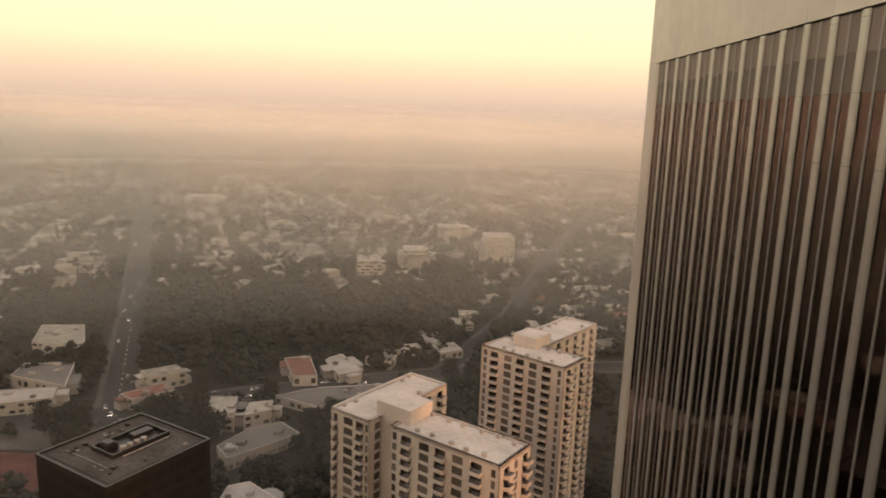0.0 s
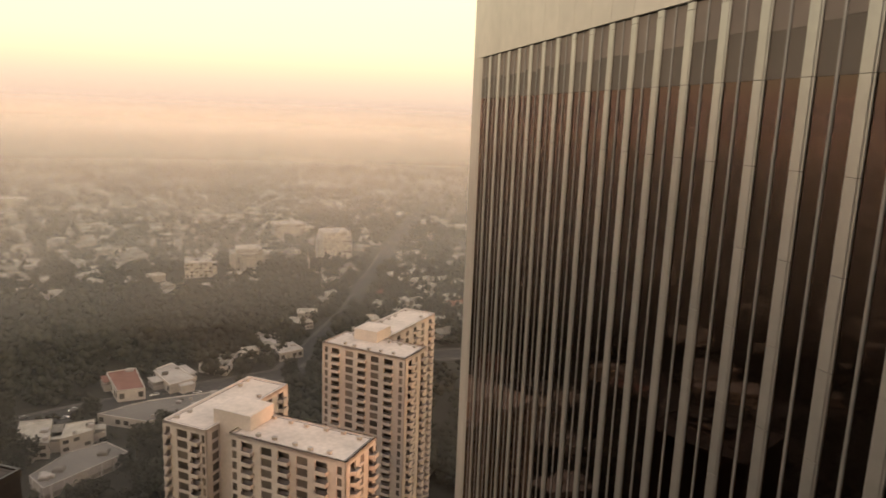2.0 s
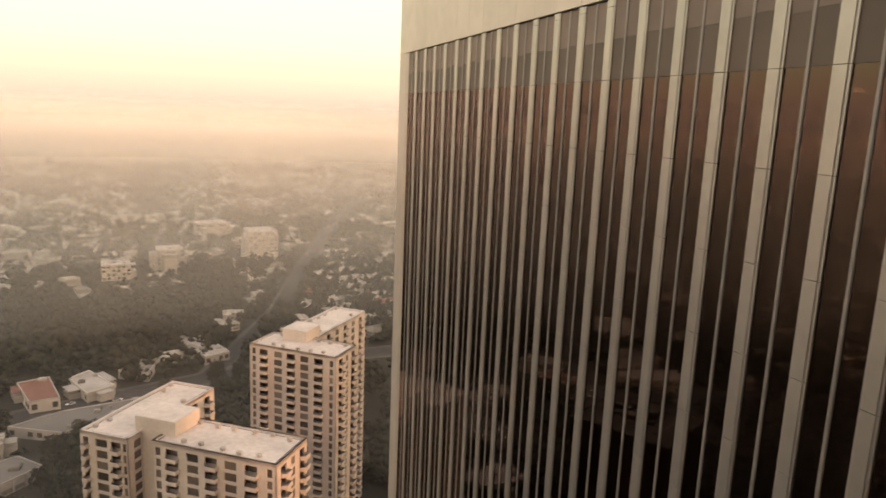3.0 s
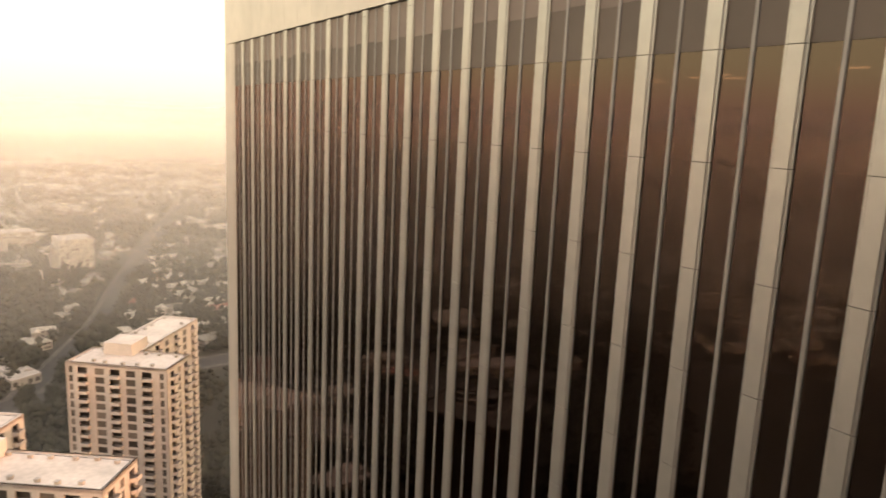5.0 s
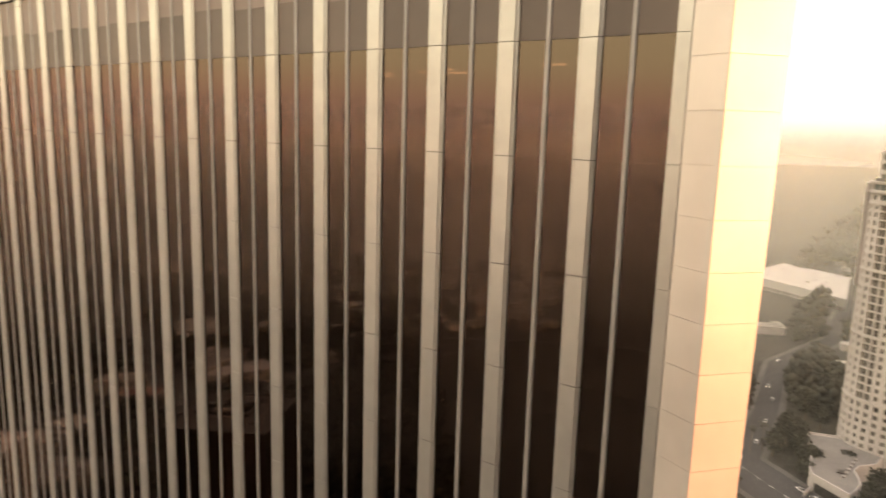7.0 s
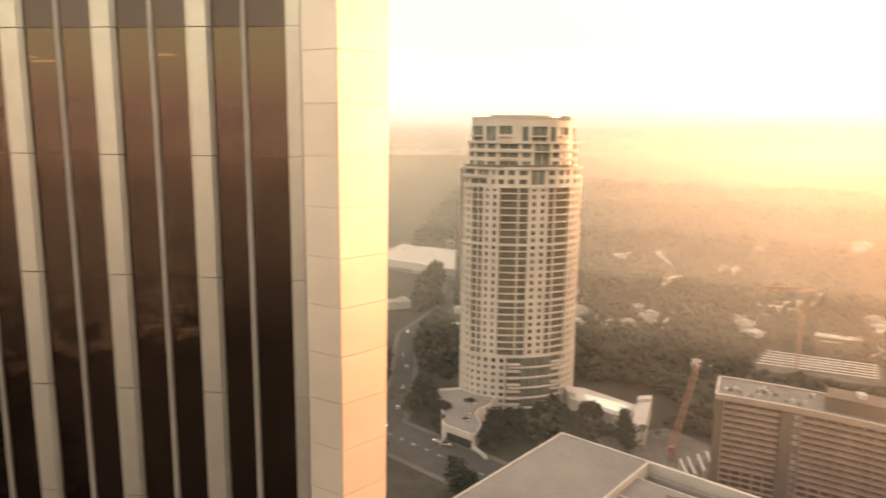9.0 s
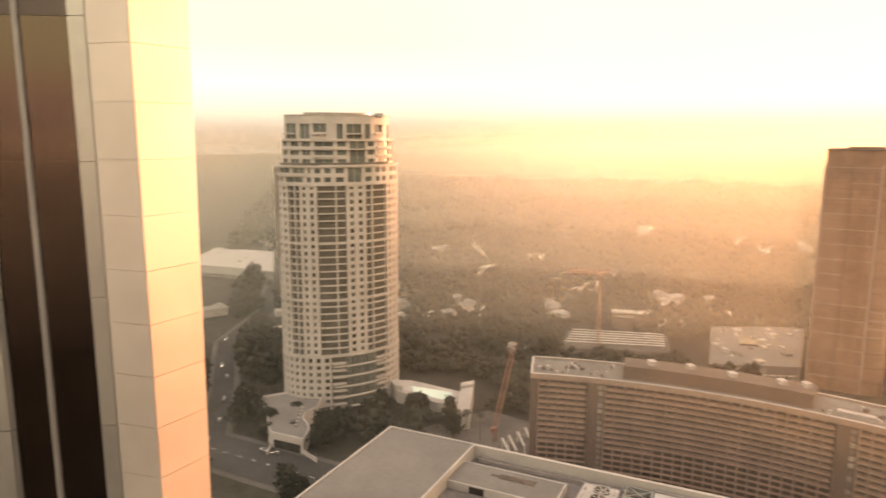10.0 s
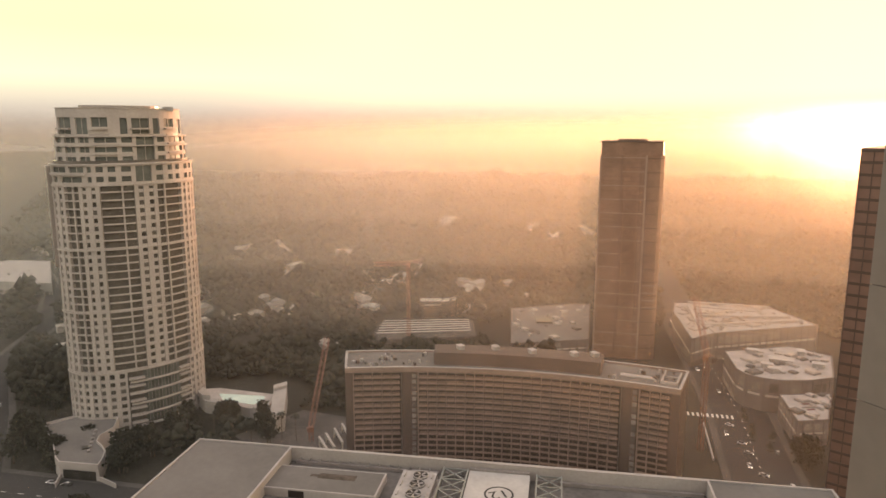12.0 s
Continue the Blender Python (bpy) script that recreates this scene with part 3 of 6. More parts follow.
DARK_PANE = material("near_black_bronze_glass", (0.018, 0.014, 0.012), 0.3, 0.0, 0.1, 0.5, 0.1, 0.1, each=0.3)


def build_dark_block():
    t = thing("dark_office_block", pose(-100.6, 158.8, -0.8, 0, 0, -30.1), "dark bronze office block with a brown gravel roof", "office building")
    W, D, Z = 28.8, 30.2, 74.9
    part("wall", Shape().box(0.15, W - 0.15, 0.15, D - 0.15, 0.8, Z - 0.3), BRONZE, t)
    for k in range(6):
        for i in range(14):
            part("pane", Shape().box(0.4 + i * 2.0, 2.2 + i * 2.0, 0.10, 0.16, 71.0 - k * 3.7, 73.6 - k * 3.7), DARK_PANE, t)
        for i in range(14):
            part("pane", Shape().box(W - 0.16, W - 0.1, 0.9 + i * 2.05, 2.75 + i * 2.05, 71.0 - k * 3.7, 73.6 - k * 3.7), DARK_PANE, t)
    part("roof", Shape().box(0.8, W - 0.8, 0.8, D - 0.8, Z - 0.9, Z), DARK_GRAVEL, t)
    rim = Shape().box(0, W, 0, 0.6, Z - 0.3, Z + 0.45).box(0, W, D - 0.6, D, Z - 0.3, Z + 0.45).box(0, 0.6, 0.6, D - 0.6, Z - 0.3, Z + 0.45).box(W - 0.6, W, 0.6, D - 0.6, Z - 0.3, Z + 0.45)
    part("parapet", rim, BRONZE, t)
    gutter = Shape().box(1.4, W - 1.4, 1.5, 1.9, Z, Z + 0.03).box(1.4, W - 1.4, D - 1.9, D - 1.5, Z, Z + 0.03).box(1.4, 1.8, 1.9, D - 1.9, Z, Z + 0.03).box(W - 1.8, W - 1.4, 1.9, D - 1.9, Z, Z + 0.03)
    part("roof_edge_strip", gutter, TAR, t, "dark tar strip inside the parapet")
    well = part("plant_well", Shape().box(8.5, 17.6, 9.4, 9.9, Z, Z + 1.1).box(8.5, 17.6, 25.6, 26.1, Z, Z + 1.1).box(8.5, 9.0, 9.9, 25.6, Z, Z + 1.1).box(17.1, 17.6, 9.9, 25.6, Z, Z + 1.1), BRONZE, t, "dark screened plant well")
    part("plant_floor", Shape().box(9.0, 17.1, 9.9, 25.6, Z, Z + 0.1), BRONZE, well)
    part("plant_unit", Shape().box(10.0, 13.6, 10.6, 13.6, Z + 0.1, Z + 1.9).box(10.4, 13.2, 11.0, 13.2, Z + 1.9, Z + 2.2), BRONZE, well, "dark plant unit")
    part("plant_unit", Shape().box(10.2, 12.8, 19.0, 24.6, Z + 0.1, Z + 1.2), BRONZE, well, "dark plant unit")
    for i in range(4):
        part("vent", Shape().drum(15.9, 13.4 + i * 2.0, Z + 0.1, Z + 1.5, 0.6, 0.68, 10).drum(15.9, 13.4 + i * 2.0, Z + 1.5, Z + 1.62, 0.8, 0.74, 10), ROOF_WHITE, well, "pale round vent")
    part("roof_pipe", Shape().beam((18.6, 11.5, Z + 0.25), (18.6, 25.0, Z + 0.25), 0.22), ROOF_WHITE, t, "pale pipe along the plant well")
    part("roof_pipe", Shape().beam((4.0, 5.5, Z + 0.2), (20.5, 5.9, Z + 0.2), 0.14), MULLION, t)
    rng = random.Random(6)
    for i in range(26):
        x, y = rng.choice(((rng.uniform(3, 26), rng.uniform(3, 8.5)), (rng.uniform(3, 7.5), rng.uniform(4, 27)), (rng.uniform(20, 26), rng.uniform(4, 27))))
        w = rng.uniform(0.15, 0.6)
        part("roof_unit", Shape().box(x - w, x + w, y - w * 0.7, y + w * 0.7, Z, Z + w * 0.9).box(x - w * 0.6, x + w * 0.6, y - w * 0.5, y + w * 0.5, Z + w * 0.9, Z + w * 1.2), rng.choice((DARK_GRAVEL, MULLION, ROOF_WHITE if w < 0.35 else BRONZE)), t)


build_dark_block()


# ---- the crescent hotel ----
HOTEL_C, HOTEL_R, HOTEL_HALF, HOTEL_Z = (47.3, -4.7), 244.0, 16.62, 56.0


def arc(r, deg):
    """A point at r metres from the hotel's centre of curve; 0 degrees is the middle of its front, plus goes to its southern end."""
    a = math.atan2(-0.575, 0.818) - radians(deg)
    return (HOTEL_C[0] + r * math.cos(a), HOTEL_C[1] + r * math.sin(a))


def build_hotel():
    t = thing("crescent_hotel", pose(0, 0, 0), "brown-grey crescent hotel with rows of balconies", "hotel")
    H, R, Z = HOTEL_HALF, HOTEL_R, HOTEL_Z
    steps = [-H + 2 * H * i / 30 for i in range(31)]
    outer = [arc(R + 1.6, d) for d in steps]
    inner = [arc(R + 23, d) for d in steps]
    body = Shape().prism(inner + outer[::-1], 0, Z - 1.2)
    if sum(a[0] * b[1] - a[1] * b[0] for a, b in zip(outer + inner[::-1], outer[1:] + inner[::-1] + outer[:1])) > 0:
        body = Shape().prism(outer + inner[::-1], 0, Z - 1.2)
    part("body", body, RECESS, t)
    def band(r0, r1, d0, d1, z0, z1, n):
        """A curved slab in one solid piece."""
        near, far = [arc(r0, d0 + (d1 - d0) * i / n) for i in range(n + 1)], [arc(r1, d0 + (d1 - d0) * i / n) for i in range(n + 1)]
        return Shape().prism(near + far[::-1], z0, z1)

    part("roof", band(R + 0.4, R + 22.8, -H, H, Z - 1.2, Z - 0.7, 30), ROOF_GREY, t, "grey gravel roof")
    part("parapet", band(R - 0.3, R + 0.5, -H, H, Z - 2.2, Z, 30), HOTEL_BALCONY, t)
    part("parapet_edge", band(R - 0.45, R + 0.65, -H, H, Z, Z + 0.14, 30), ROOF_WHITE, t, "pale metal coping")
    part("parapet", band(R + 22.6, R + 23.4, -H, H, Z - 2.2, Z, 30), HOTEL_BALCONY, t)
    part("parapet_edge", band(R + 22.45, R + 23.55, -H, H, Z, Z + 0.14, 30), ROOF_WHITE, t, "pale metal coping")
    for d in (-H, H - 0.18):
        part("parapet", band(R + 0.5, R + 22.6, d, d + 0.18, Z - 2.2, Z, 1), HOTEL_BALCONY, t)
        part("parapet_edge", band(R + 0.65, R + 22.45, d - 0.03, d + 0.21, Z, Z + 0.14, 1), ROOF_WHITE, t, "pale metal coping")
    part("end_wall", Shape().prism([arc(R - 0.2, -H), arc(R + 23, -H), arc(R + 23, -H + 0.85), arc(R - 0.2, -H + 0.85)][::-1], 0, Z - 2), HOTEL_WALL, t)
    part("end_wall", Shape().prism([arc(R - 0.2, H - 0.85), arc(R + 23, H - 0.85), arc(R + 23, H), arc(R - 0.2, H)][::-1], 0, Z - 2), HOTEL_WALL, t)
    # plan of the front: five bays, a dark stair strip, twenty-one bays, another strip, three bays
    bay, strips, at = [], [], -H + 0.85
    unit = (2 * H - 1.7 - 3.6) / 29.0
    for count in (5, 21, 3):
        for _ in range(count):
            bay.append((at, at + unit))
            at += unit
        if count != 3:
            strips.append((at, at + 1.8))
            at += 1.8
    for d0, d1 in strips:
        part("stair_strip", Shape().prism([arc(R - 0.1, d0 + 0.15), arc(R + 1.7, d0 + 0.15), arc(R + 1.7, d1 - 0.15), arc(R - 0.1, d1 - 0.15)][::-1], 0, Z - 2), HOTEL_WALL, t, "plain brown stair shaft")
    # dark glass doors behind the balconies, one run for each group of bays
    made, rest, fins = 0, Shape(), Shape()
    for first, last in ((0, 4), (5, 25), (26, 28)):
        part("balcony_glass", band(R + 1.45, R + 1.7, bay[first][0], bay[last][1], 0, Z - 3.2, last - first + 1), CURTAINED, t, "dark curtained glass behind the balconies")
    floors = 20
    for d0, d1 in bay:
        part("fin_wall", Shape().prism([arc(R - 0.55, d0 - 0.045), arc(R + 1.7, d0 - 0.045), arc(R + 1.7, d0 + 0.045), arc(R - 0.55, d0 + 0.045)][::-1], 0, Z - 2), HOTEL_BALCONY, t)
    shared = {}
    for k in range(floors):
        z = Z - 5.0 - k * 2.62
        for d0, d1 in bay:
            m = (d0 + d1) / 2
            if made < 300:
                if "balcony" not in shared:
                    w = R * radians(d1 - d0) / 2 - 0.38
                    s = Shape().box(-w, w, -0.25, 1.6, -0.1, 0.12).box(-w, w, -0.32, -0.12, -0.1, 0.78).box(-w, w, -0.42, -0.06, 0.9, 1.0)
                    for i in range(3):
                        s.box(w * (0.6 * i - 0.75), w * (0.6 * i - 0.45), 0.5, 0.9, 0.12, 1.25)
                    shared["balcony"] = s.mesh("balcony", HOTEL_BALCONY)
                x, y = arc(R, m)
                ob = part("balcony", shared["balcony"], HOTEL_BALCONY, t)
                ob.matrix_basis = pose(x, y, z, 0, 0, math.degrees(math.atan2(-0.575, 0.818)) - m - 90)
                made += 1
            elif z > 0:
                rest.prism([arc(R - 0.3, d0 + 0.05), arc(R - 0.12, d0 + 0.05), arc(R - 0.12, d1 - 0.05), arc(R - 0.3, d1 - 0.05)][::-1], z - 0.1, z + 0.86)
                rest.prism([arc(R - 0.25, d0 + 0.05), arc(R + 1.6, d0 + 0.05), arc(R + 1.6, d1 - 0.05), arc(R - 0.25, d1 - 0.05)][::-1], z - 0.1, z + 0.12)
    tagged(part("lower_balcony_rest", rest, HOTEL_BALCONY, t), kind="stuff")
    # long plant room on the roof
    plant = Shape()
    d0, d1 = -7.6, 9.0
    for i in range(12):
        a, b = d0 + (d1 - d0) * i / 12, d0 + (d1 - d0) * (i + 1) / 12
        plant.prism([arc(R + 5, a), arc(R + 17, a), arc(R + 17, b), arc(R + 5, b)][::-1], Z - 0.8, Z + 5.0)
    part("plant_room", plant, HOTEL_WALL, t, "long brown plant room on the roof")
    rng = random.Random(9)
    for i in range(34):
        d, r = rng.choice((rng.uniform(-15.8, -8.2), rng.uniform(-15.8, -8.2), rng.uniform(9.5, 15.8))), rng.uniform(4, 19)
        x, y = arc(R + r, d)
        w = rng.uniform(0.4, 1.0)
        part("roof_unit", Shape().box(x - w, x + w, y - w * 0.6, y + w * 0.6, Z - 0.7, Z + rng.uniform(0.1, 0.9)), rng.choice((ROOF_WHITE, ROOF_GREY, HOTEL_WALL)), t)
    for d, r in ((-5.0, 11), (-1.5, 12), (2.2, 10), (6.3, 11), (8.2, 13)):
        x, y = arc(R + r, d)
        part("rooftop_hut", Shape().box(x - 1.6, x + 1.6, y - 1.3, y + 1.3, Z + 5.0, Z + 6.6).box(x - 1.8, x + 1.8, y - 1.5, y + 1.5, Z + 6.6, Z + 6.8), ROOF_WHITE, t, "small white hut on the plant room")
    part("roof_light", Shape().prism([arc(R + 8, 10.8), arc(R + 11, 10.8), arc(R + 11, 14.0), arc(R + 8, 14.0)][::-1], Z - 0.7, Z - 0.2), ROOF_WHITE, t, "long pale roof light")
    for d0, d1, r0, r1 in ((14.6, 14.75, 5, 19), (16.0, 16.15, 5, 19), (14.6, 16.1, 5, 5.5), (14.6, 16.1, 12, 12.5)):
        part("roof_frame", Shape().prism([arc(R + r0, d0), arc(R + r1, d0), arc(R + r1, d1), arc(R + r0, d1)][::-1], Z - 0.7, Z + 0.6), ROOF_WHITE, t)
    for d0, d1 in strips:
        for k in range(19):
            z = Z - 5.0 - k * 2.62
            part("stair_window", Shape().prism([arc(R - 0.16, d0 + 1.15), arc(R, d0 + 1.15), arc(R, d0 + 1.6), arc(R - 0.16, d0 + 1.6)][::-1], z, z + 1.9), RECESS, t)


build_hotel()


# ---- the oval apartment tower ----
OVAL_C, OVAL_TURN = (409.0, -2.4), -73.3


def oval(a, b, deg):
    q = radians(deg)
    x, y = a * math.cos(q), b * math.sin(q)
    c, s = math.cos(radians(OVAL_TURN)), math.sin(radians(OVAL_TURN))
    return (OVAL_C[0] + x * c - y * s, OVAL_C[1] + x * s + y * c)


def ring(s, a, b, d0, d1, thick, z0, z1, steps=None):
    """A curved wall between two angles, in one piece (a full turn in two)."""
    if abs(d1 - d0) > 200:
        m = (d0 + d1) / 2
        ring(s, a, b, d0, m, thick, z0, z1, steps and steps // 2)
        return ring(s, a, b, m, d1, thick, z0, z1, steps and steps // 2)
    steps = steps or max(1, int(abs(d1 - d0) / 6))
    angles = [d0 + (d1 - d0) * i / steps for i in range(steps + 1)]
    return s.prism([oval(a, b, d) for d in angles] + [oval(a - thick, b - thick, d) for d in reversed(angles)], z0, z1)


TOWER_PANE = material("grey_tower_window", (0.105, 0.093, 0.08), 0.15, 0.0, 0.1, 0.3, 0.15, 0.1, each=0.55)


def build_oval_tower():
    t = thing("oval_apartment_tower", pose(*OVAL_C, 0, 0, 0, OVAL_TURN), "cream limestone oval apartment tower with curved balconies", "apartment tower")
    back = t.matrix_world.inverted()

    def piece(name, shape, mat, label=""):
        ob = part(name, shape, mat, t, label)
        ob.matrix_basis = back
        return ob

    A, B, F = 35.4, 23.2, 4.06
    piece("glass_core", Shape().prism([oval(A - 1.7, B - 1.7, d) for d in range(0, 360, 5)], 0, 142), TOWER_PANE, "dark glazing behind the balconies")
    BODY, SHOULDER, CROWN = 130.0, 139.8, 154.0
    floors = [BODY - F * (k + 1) + 0.5 for k in range(24)]
    low = BODY - F * 24
    pane = Shape().box(-0.1, 0.1, -1.4, 1.4, 0, 2.8).mesh("pane", TOWER_PANE)

    def window_at(d, z, wide):
        x, y = oval(A - 0.9, B - 0.9, d)
        q = radians(d)
        n = math.degrees(math.atan2(math.sin(q) / B, math.cos(q) / A)) + OVAL_TURN
        ob = part("pane", pane, TOWER_PANE, t)
        ob.matrix_basis = back @ pose(x, y, z, 0, 0, n) @ Matrix.Diagonal((1, wide, 1, 1))

    def window_zone(d0, d1, cols, z_list, z0, z1, wide=1.0, deep=0.0, share=0.23):
        step = (d1 - d0) / cols
        for i in range(cols + 1):
            c = d0 + step * i
            w = step * share
            piece("pier_wall", ring(Shape(), A + deep, B + deep, max(c - w, d0), min(c + w, d1), 1.5, z0, z1, 1), LIMESTONE)
        for z in z_list:
            piece("spandrel_wall", ring(Shape(), A - 0.12 + deep, B - 0.12 + deep, d0, d1, 1.3, z - 0.75, z + 0.95, cols), LIMESTONE)
            for i in range(cols):
                window_at(d0 + step * (i + 0.5), z + 1.0, wide)
        piece("spandrel_wall", ring(Shape(), A - 0.1 + deep, B - 0.1 + deep, d0, d1, 1.3, z1 - 1.2, z1 + 0.02, cols), LIMESTONE)

    def balcony_zone(d0, d1, z_list, post):
        for z in z_list:
            b = Shape()
            ring(b, A + 0.5, B + 0.5, d0 + 0.4, d1 - 0.4, 2.4, z - 0.3, z + 0.1, 5)
            ring(b, A + 0.5, B + 0.5, d0 + 0.4, d1 - 0.4, 0.12, z + 0.1, z + 0.45, 5)
            piece("curved_balcony", b, LIMESTONE)
        piece("post", ring(Shape(), A - 0.2, B - 0.2, post, post + 1.5, 0.9, z_list[-1], z_list[0] + F, 1), LIMESTONE)
        for side in (d0, d1 - 1.0):
            piece("side_pier", ring(Shape(), A + 0.05, B + 0.05, side, side + 1.0, 2.0, z_list[-1], z_list[0] + F, 1), LIMESTONE)

    def pierced(name, a, b, z0, z1, openings, start=180.0):
        """A curved wall with openings (from degree, to degree, sill, head), glass set back in each."""
        at = start
        for d0, d1, low_z, high_z in openings:
            if d0 > at:
                piece(name, ring(Shape(), a, b, at, d0, 1.3, z0, z1), LIMESTONE)
            if low_z > z0:
                piece(name, ring(Shape(), a, b, d0, d1, 1.3, z0, low_z), LIMESTONE)
            if high_z < z1:
                piece(name, ring(Shape(), a, b, d0, d1, 1.3, high_z, z1), LIMESTONE)
            piece("wide_pane", ring(Shape(), a - 0.9, b - 0.9, d0, d1, 0.2, low_z, high_z), GLAZING, "wide grey-green window")
            if d1 - d0 > 9:
                mid = (d0 + d1) / 2
                piece("window_bar", ring(Shape(), a - 0.75, b - 0.75, mid - 0.25, mid + 0.25, 0.2, low_z, high_z, 1), LIMESTONE)
            at = d1
        piece(name, ring(Shape(), a, b, at, 360, 1.3, z0, z1), LIMESTONE)

    window_zone(172, 203.5, 3, floors, low, BODY, 0.9, 0.0, 0.27)
    balcony_zone(203.5, 221, floors, 213)
    window_zone(221, 237, 2, floors, low, BODY, 0.7, 0.0, 0.28)
    balcony_zone(237, 266, floors, 255)
    window_zone(266, 283, 2, floors, low, BODY, 0.95, 0.0, 0.26)
    balcony_zone(283, 311, floors, 290.5)
    window_zone(311, 335, 3, floors, low, BODY, 0.75, 0.0, 0.27)
    window_zone(335, 360, 3, floors, low, BODY, 0.75, 0.0, 0.27)
    piece("rear_wall", ring(Shape(), A, B, 0, 172, 1.4, 0, SHOULDER), LIMESTONE, "plain rear wall")
    for z in (BODY - 0.5, BODY - 8 * F - 0.5, BODY - 16 * F - 0.5, low - 0.6):
        piece("ledge", ring(Shape(), A + 0.45, B + 0.45, 172, 360, 1.6, z, z + 0.9), LIMESTONE)
    # lower storeys: square windows, then a tall curved glass front crossed by long bars
    base = [low - 0.8 - F * (k + 1) for k in range(7)]
    window_zone(172, 248, 9, base, 0, low, 1.5, 0.2)
    for z in base:
        for d0, d1 in ((249, 262), (293, 305)):
            piece("curved_balcony", ring(Shape(), A + 1.2, B + 1.2, d0, d1, 2.6, z - 0.2, z + 0.75, 4), LIMESTONE)
    for k in range(5):
        z = low - 6.5 - 6.1 * k
        piece("long_bar", ring(Shape(), A + 0.9, B + 0.9, 250, 306, 1.4, z - 0.3, z + 0.5, 10), LIMESTONE, "long curved bar across the glass")
    for i in range(11):
        piece("glass_panel", ring(Shape(), A - 0.3, B - 0.3, 261 + 3 * i, 263.85 + 3 * i, 0.4, 3, low, 1), GLAZING, "tall curved grey-green glass")
        if i:
            piece("glazing_bar", ring(Shape(), A - 0.15, B - 0.15, 260.85 + 3 * i, 261 + 3 * i, 0.5, 3, low, 1), MULLION)
    window_zone(306, 360, 7, base, 0, low, 0.9, 0.2, 0.26)
    # shoulder storeys, as wide as the body: broad balconies, paired windows and a tall dark recess
    step = (SHOULDER - BODY) / 2
    for k in range(2):
        z = BODY + 0.3 + step * k
        sill, head = z + 1.2, z + 3.9
        cols = [(174, 180), (186, 208), (212, 226), (229, 232.5), (236, 242), (245.5, 251.5), (256, 263.5)] if k else [(176, 184), (190, 196), (202, 224), (229, 232.5), (236, 242), (245.5, 251.5), (256, 263.5)]
        tall = (267, 280, z + (0.9 if k == 0 else 0.0), z + step - (0.9 if k else 0.0))
        spans = [(d0, d1, sill, head) for d0, d1 in cols] + [tall] + [(d0, d1, sill, head) for d0, d1 in ((284, 290.5), (295.5, 300.5), (304, 309), (316, 322), (326, 332), (338, 346))]
        pierced("shoulder_wall", A - 0.1, B - 0.1, z, z + step, spans, 172)
    piece("shoulder_balcony", ring(Shape(), A + 1.0, B + 1.0, 185, 227, 1.4, BODY + step + 0.1, BODY + step + 1.3), LIMESTONE)
    piece("ledge", ring(Shape(), A + 0.5, B + 0.5, 172, 360, 2.0, SHOULDER - 0.1, SHOULDER + 0.7), LIMESTONE)
    piece("shoulder_roof", Shape().prism([oval(A - 0.5, B - 0.5, d) for d in range(0, 360, 6)], SHOULDER, SHOULDER + 0.4), ROOF_FLAT)
    # the setback: square windows, wide curved balconies and a second dark recess
    SA, SB = 32.2, 20.6
    step = (CROWN - SHOULDER) / 3
    for k in range(3):
        z = SHOULDER + 0.4 + step * k
        recess = (270.5, 287.5, z + (0.9 if k == 0 else 0.0), z + step - (0.7 if k == 2 else 0.0))
        spans = [(d0, d1, z + 1.15, z + 3.75) for d0, d1 in ((185, 197), (203, 216), (220, 230), (234.5, 254), (258, 267))] + [recess] + [(d0, d1, z + 1.15, z + 3.75) for d0, d1 in ((290.5, 299), (304, 328), (333, 343))]
        pierced("setback_wall", SA, SB, z, z + step, spans)
        for d0, d1 in ((233, 256), (302, 331)):
            piece("setback_balcony", ring(Shape(), SA + 0.9, SB + 0.9, d0, d1, 1.0, z + 0.1, z + 0.75), LIMESTONE)
    piece("setback_wall", ring(Shape(), SA, SB, 0, 180, 1.3, SHOULDER, CROWN), LIMESTONE)
    piece("setback_core", Shape().prism([oval(SA - 2.2, SB - 2.2, d) for d in range(0, 360, 8)], SHOULDER, CROWN), TOWER_PANE)
    for z in (SHOULDER + 0.4, CROWN - 5.0, CROWN - 0.3):
        piece("ledge", ring(Shape(), SA + 1.0, SB + 1.0, 180, 360, 1.6, z, z + 0.55), LIMESTONE)
    pierced("crown_wall", 30.4, 19.0, CROWN, 167.6, [(184, 209, 155.0, 163.2), (215, 228, 155.0, 163.0), (232, 247, 158.6, 163.2), (258, 264.5, 155.0, 163.0), (268.5, 285.5, 155.0, 163.0), (289.5, 297, 155.0, 163.0), (303, 318, 158.6, 162.8), (324, 340, 155.0, 162.8)])
    for d0, d1 in ((184, 209), (231, 248), (267, 287), (302, 319)):
        piece("crown_balcony", ring(Shape(), 32.0, 20.6, d0, d1, 1.9, 157.3, 158.1), LIMESTONE)
        piece("terrace_rail", ring(Shape(), 32.4, 21.0, d0, d1, 0.2, CROWN + 0.2, CROWN + 1.1), MULLION)
    piece("crown_wall", ring(Shape(), 30.4, 19.0, 0, 180, 1.3, CROWN, 167.6), LIMESTONE)
    piece("crown_roof", Shape().prism([oval(29.2, 17.8, d) for d in range(0, 360, 8)], 166.0, 166.8), ROOF_GREY)
    piece("crown_coping", ring(Shape(), 30.7, 19.3, 0, 360, 1.9, 167.6, 168.0), ROOF_WHITE)
    piece("plant_screen", Shape().prism([oval(20, 9, d) for d in range(0, 360, 12)], 166.8, 169.4), MULLION)
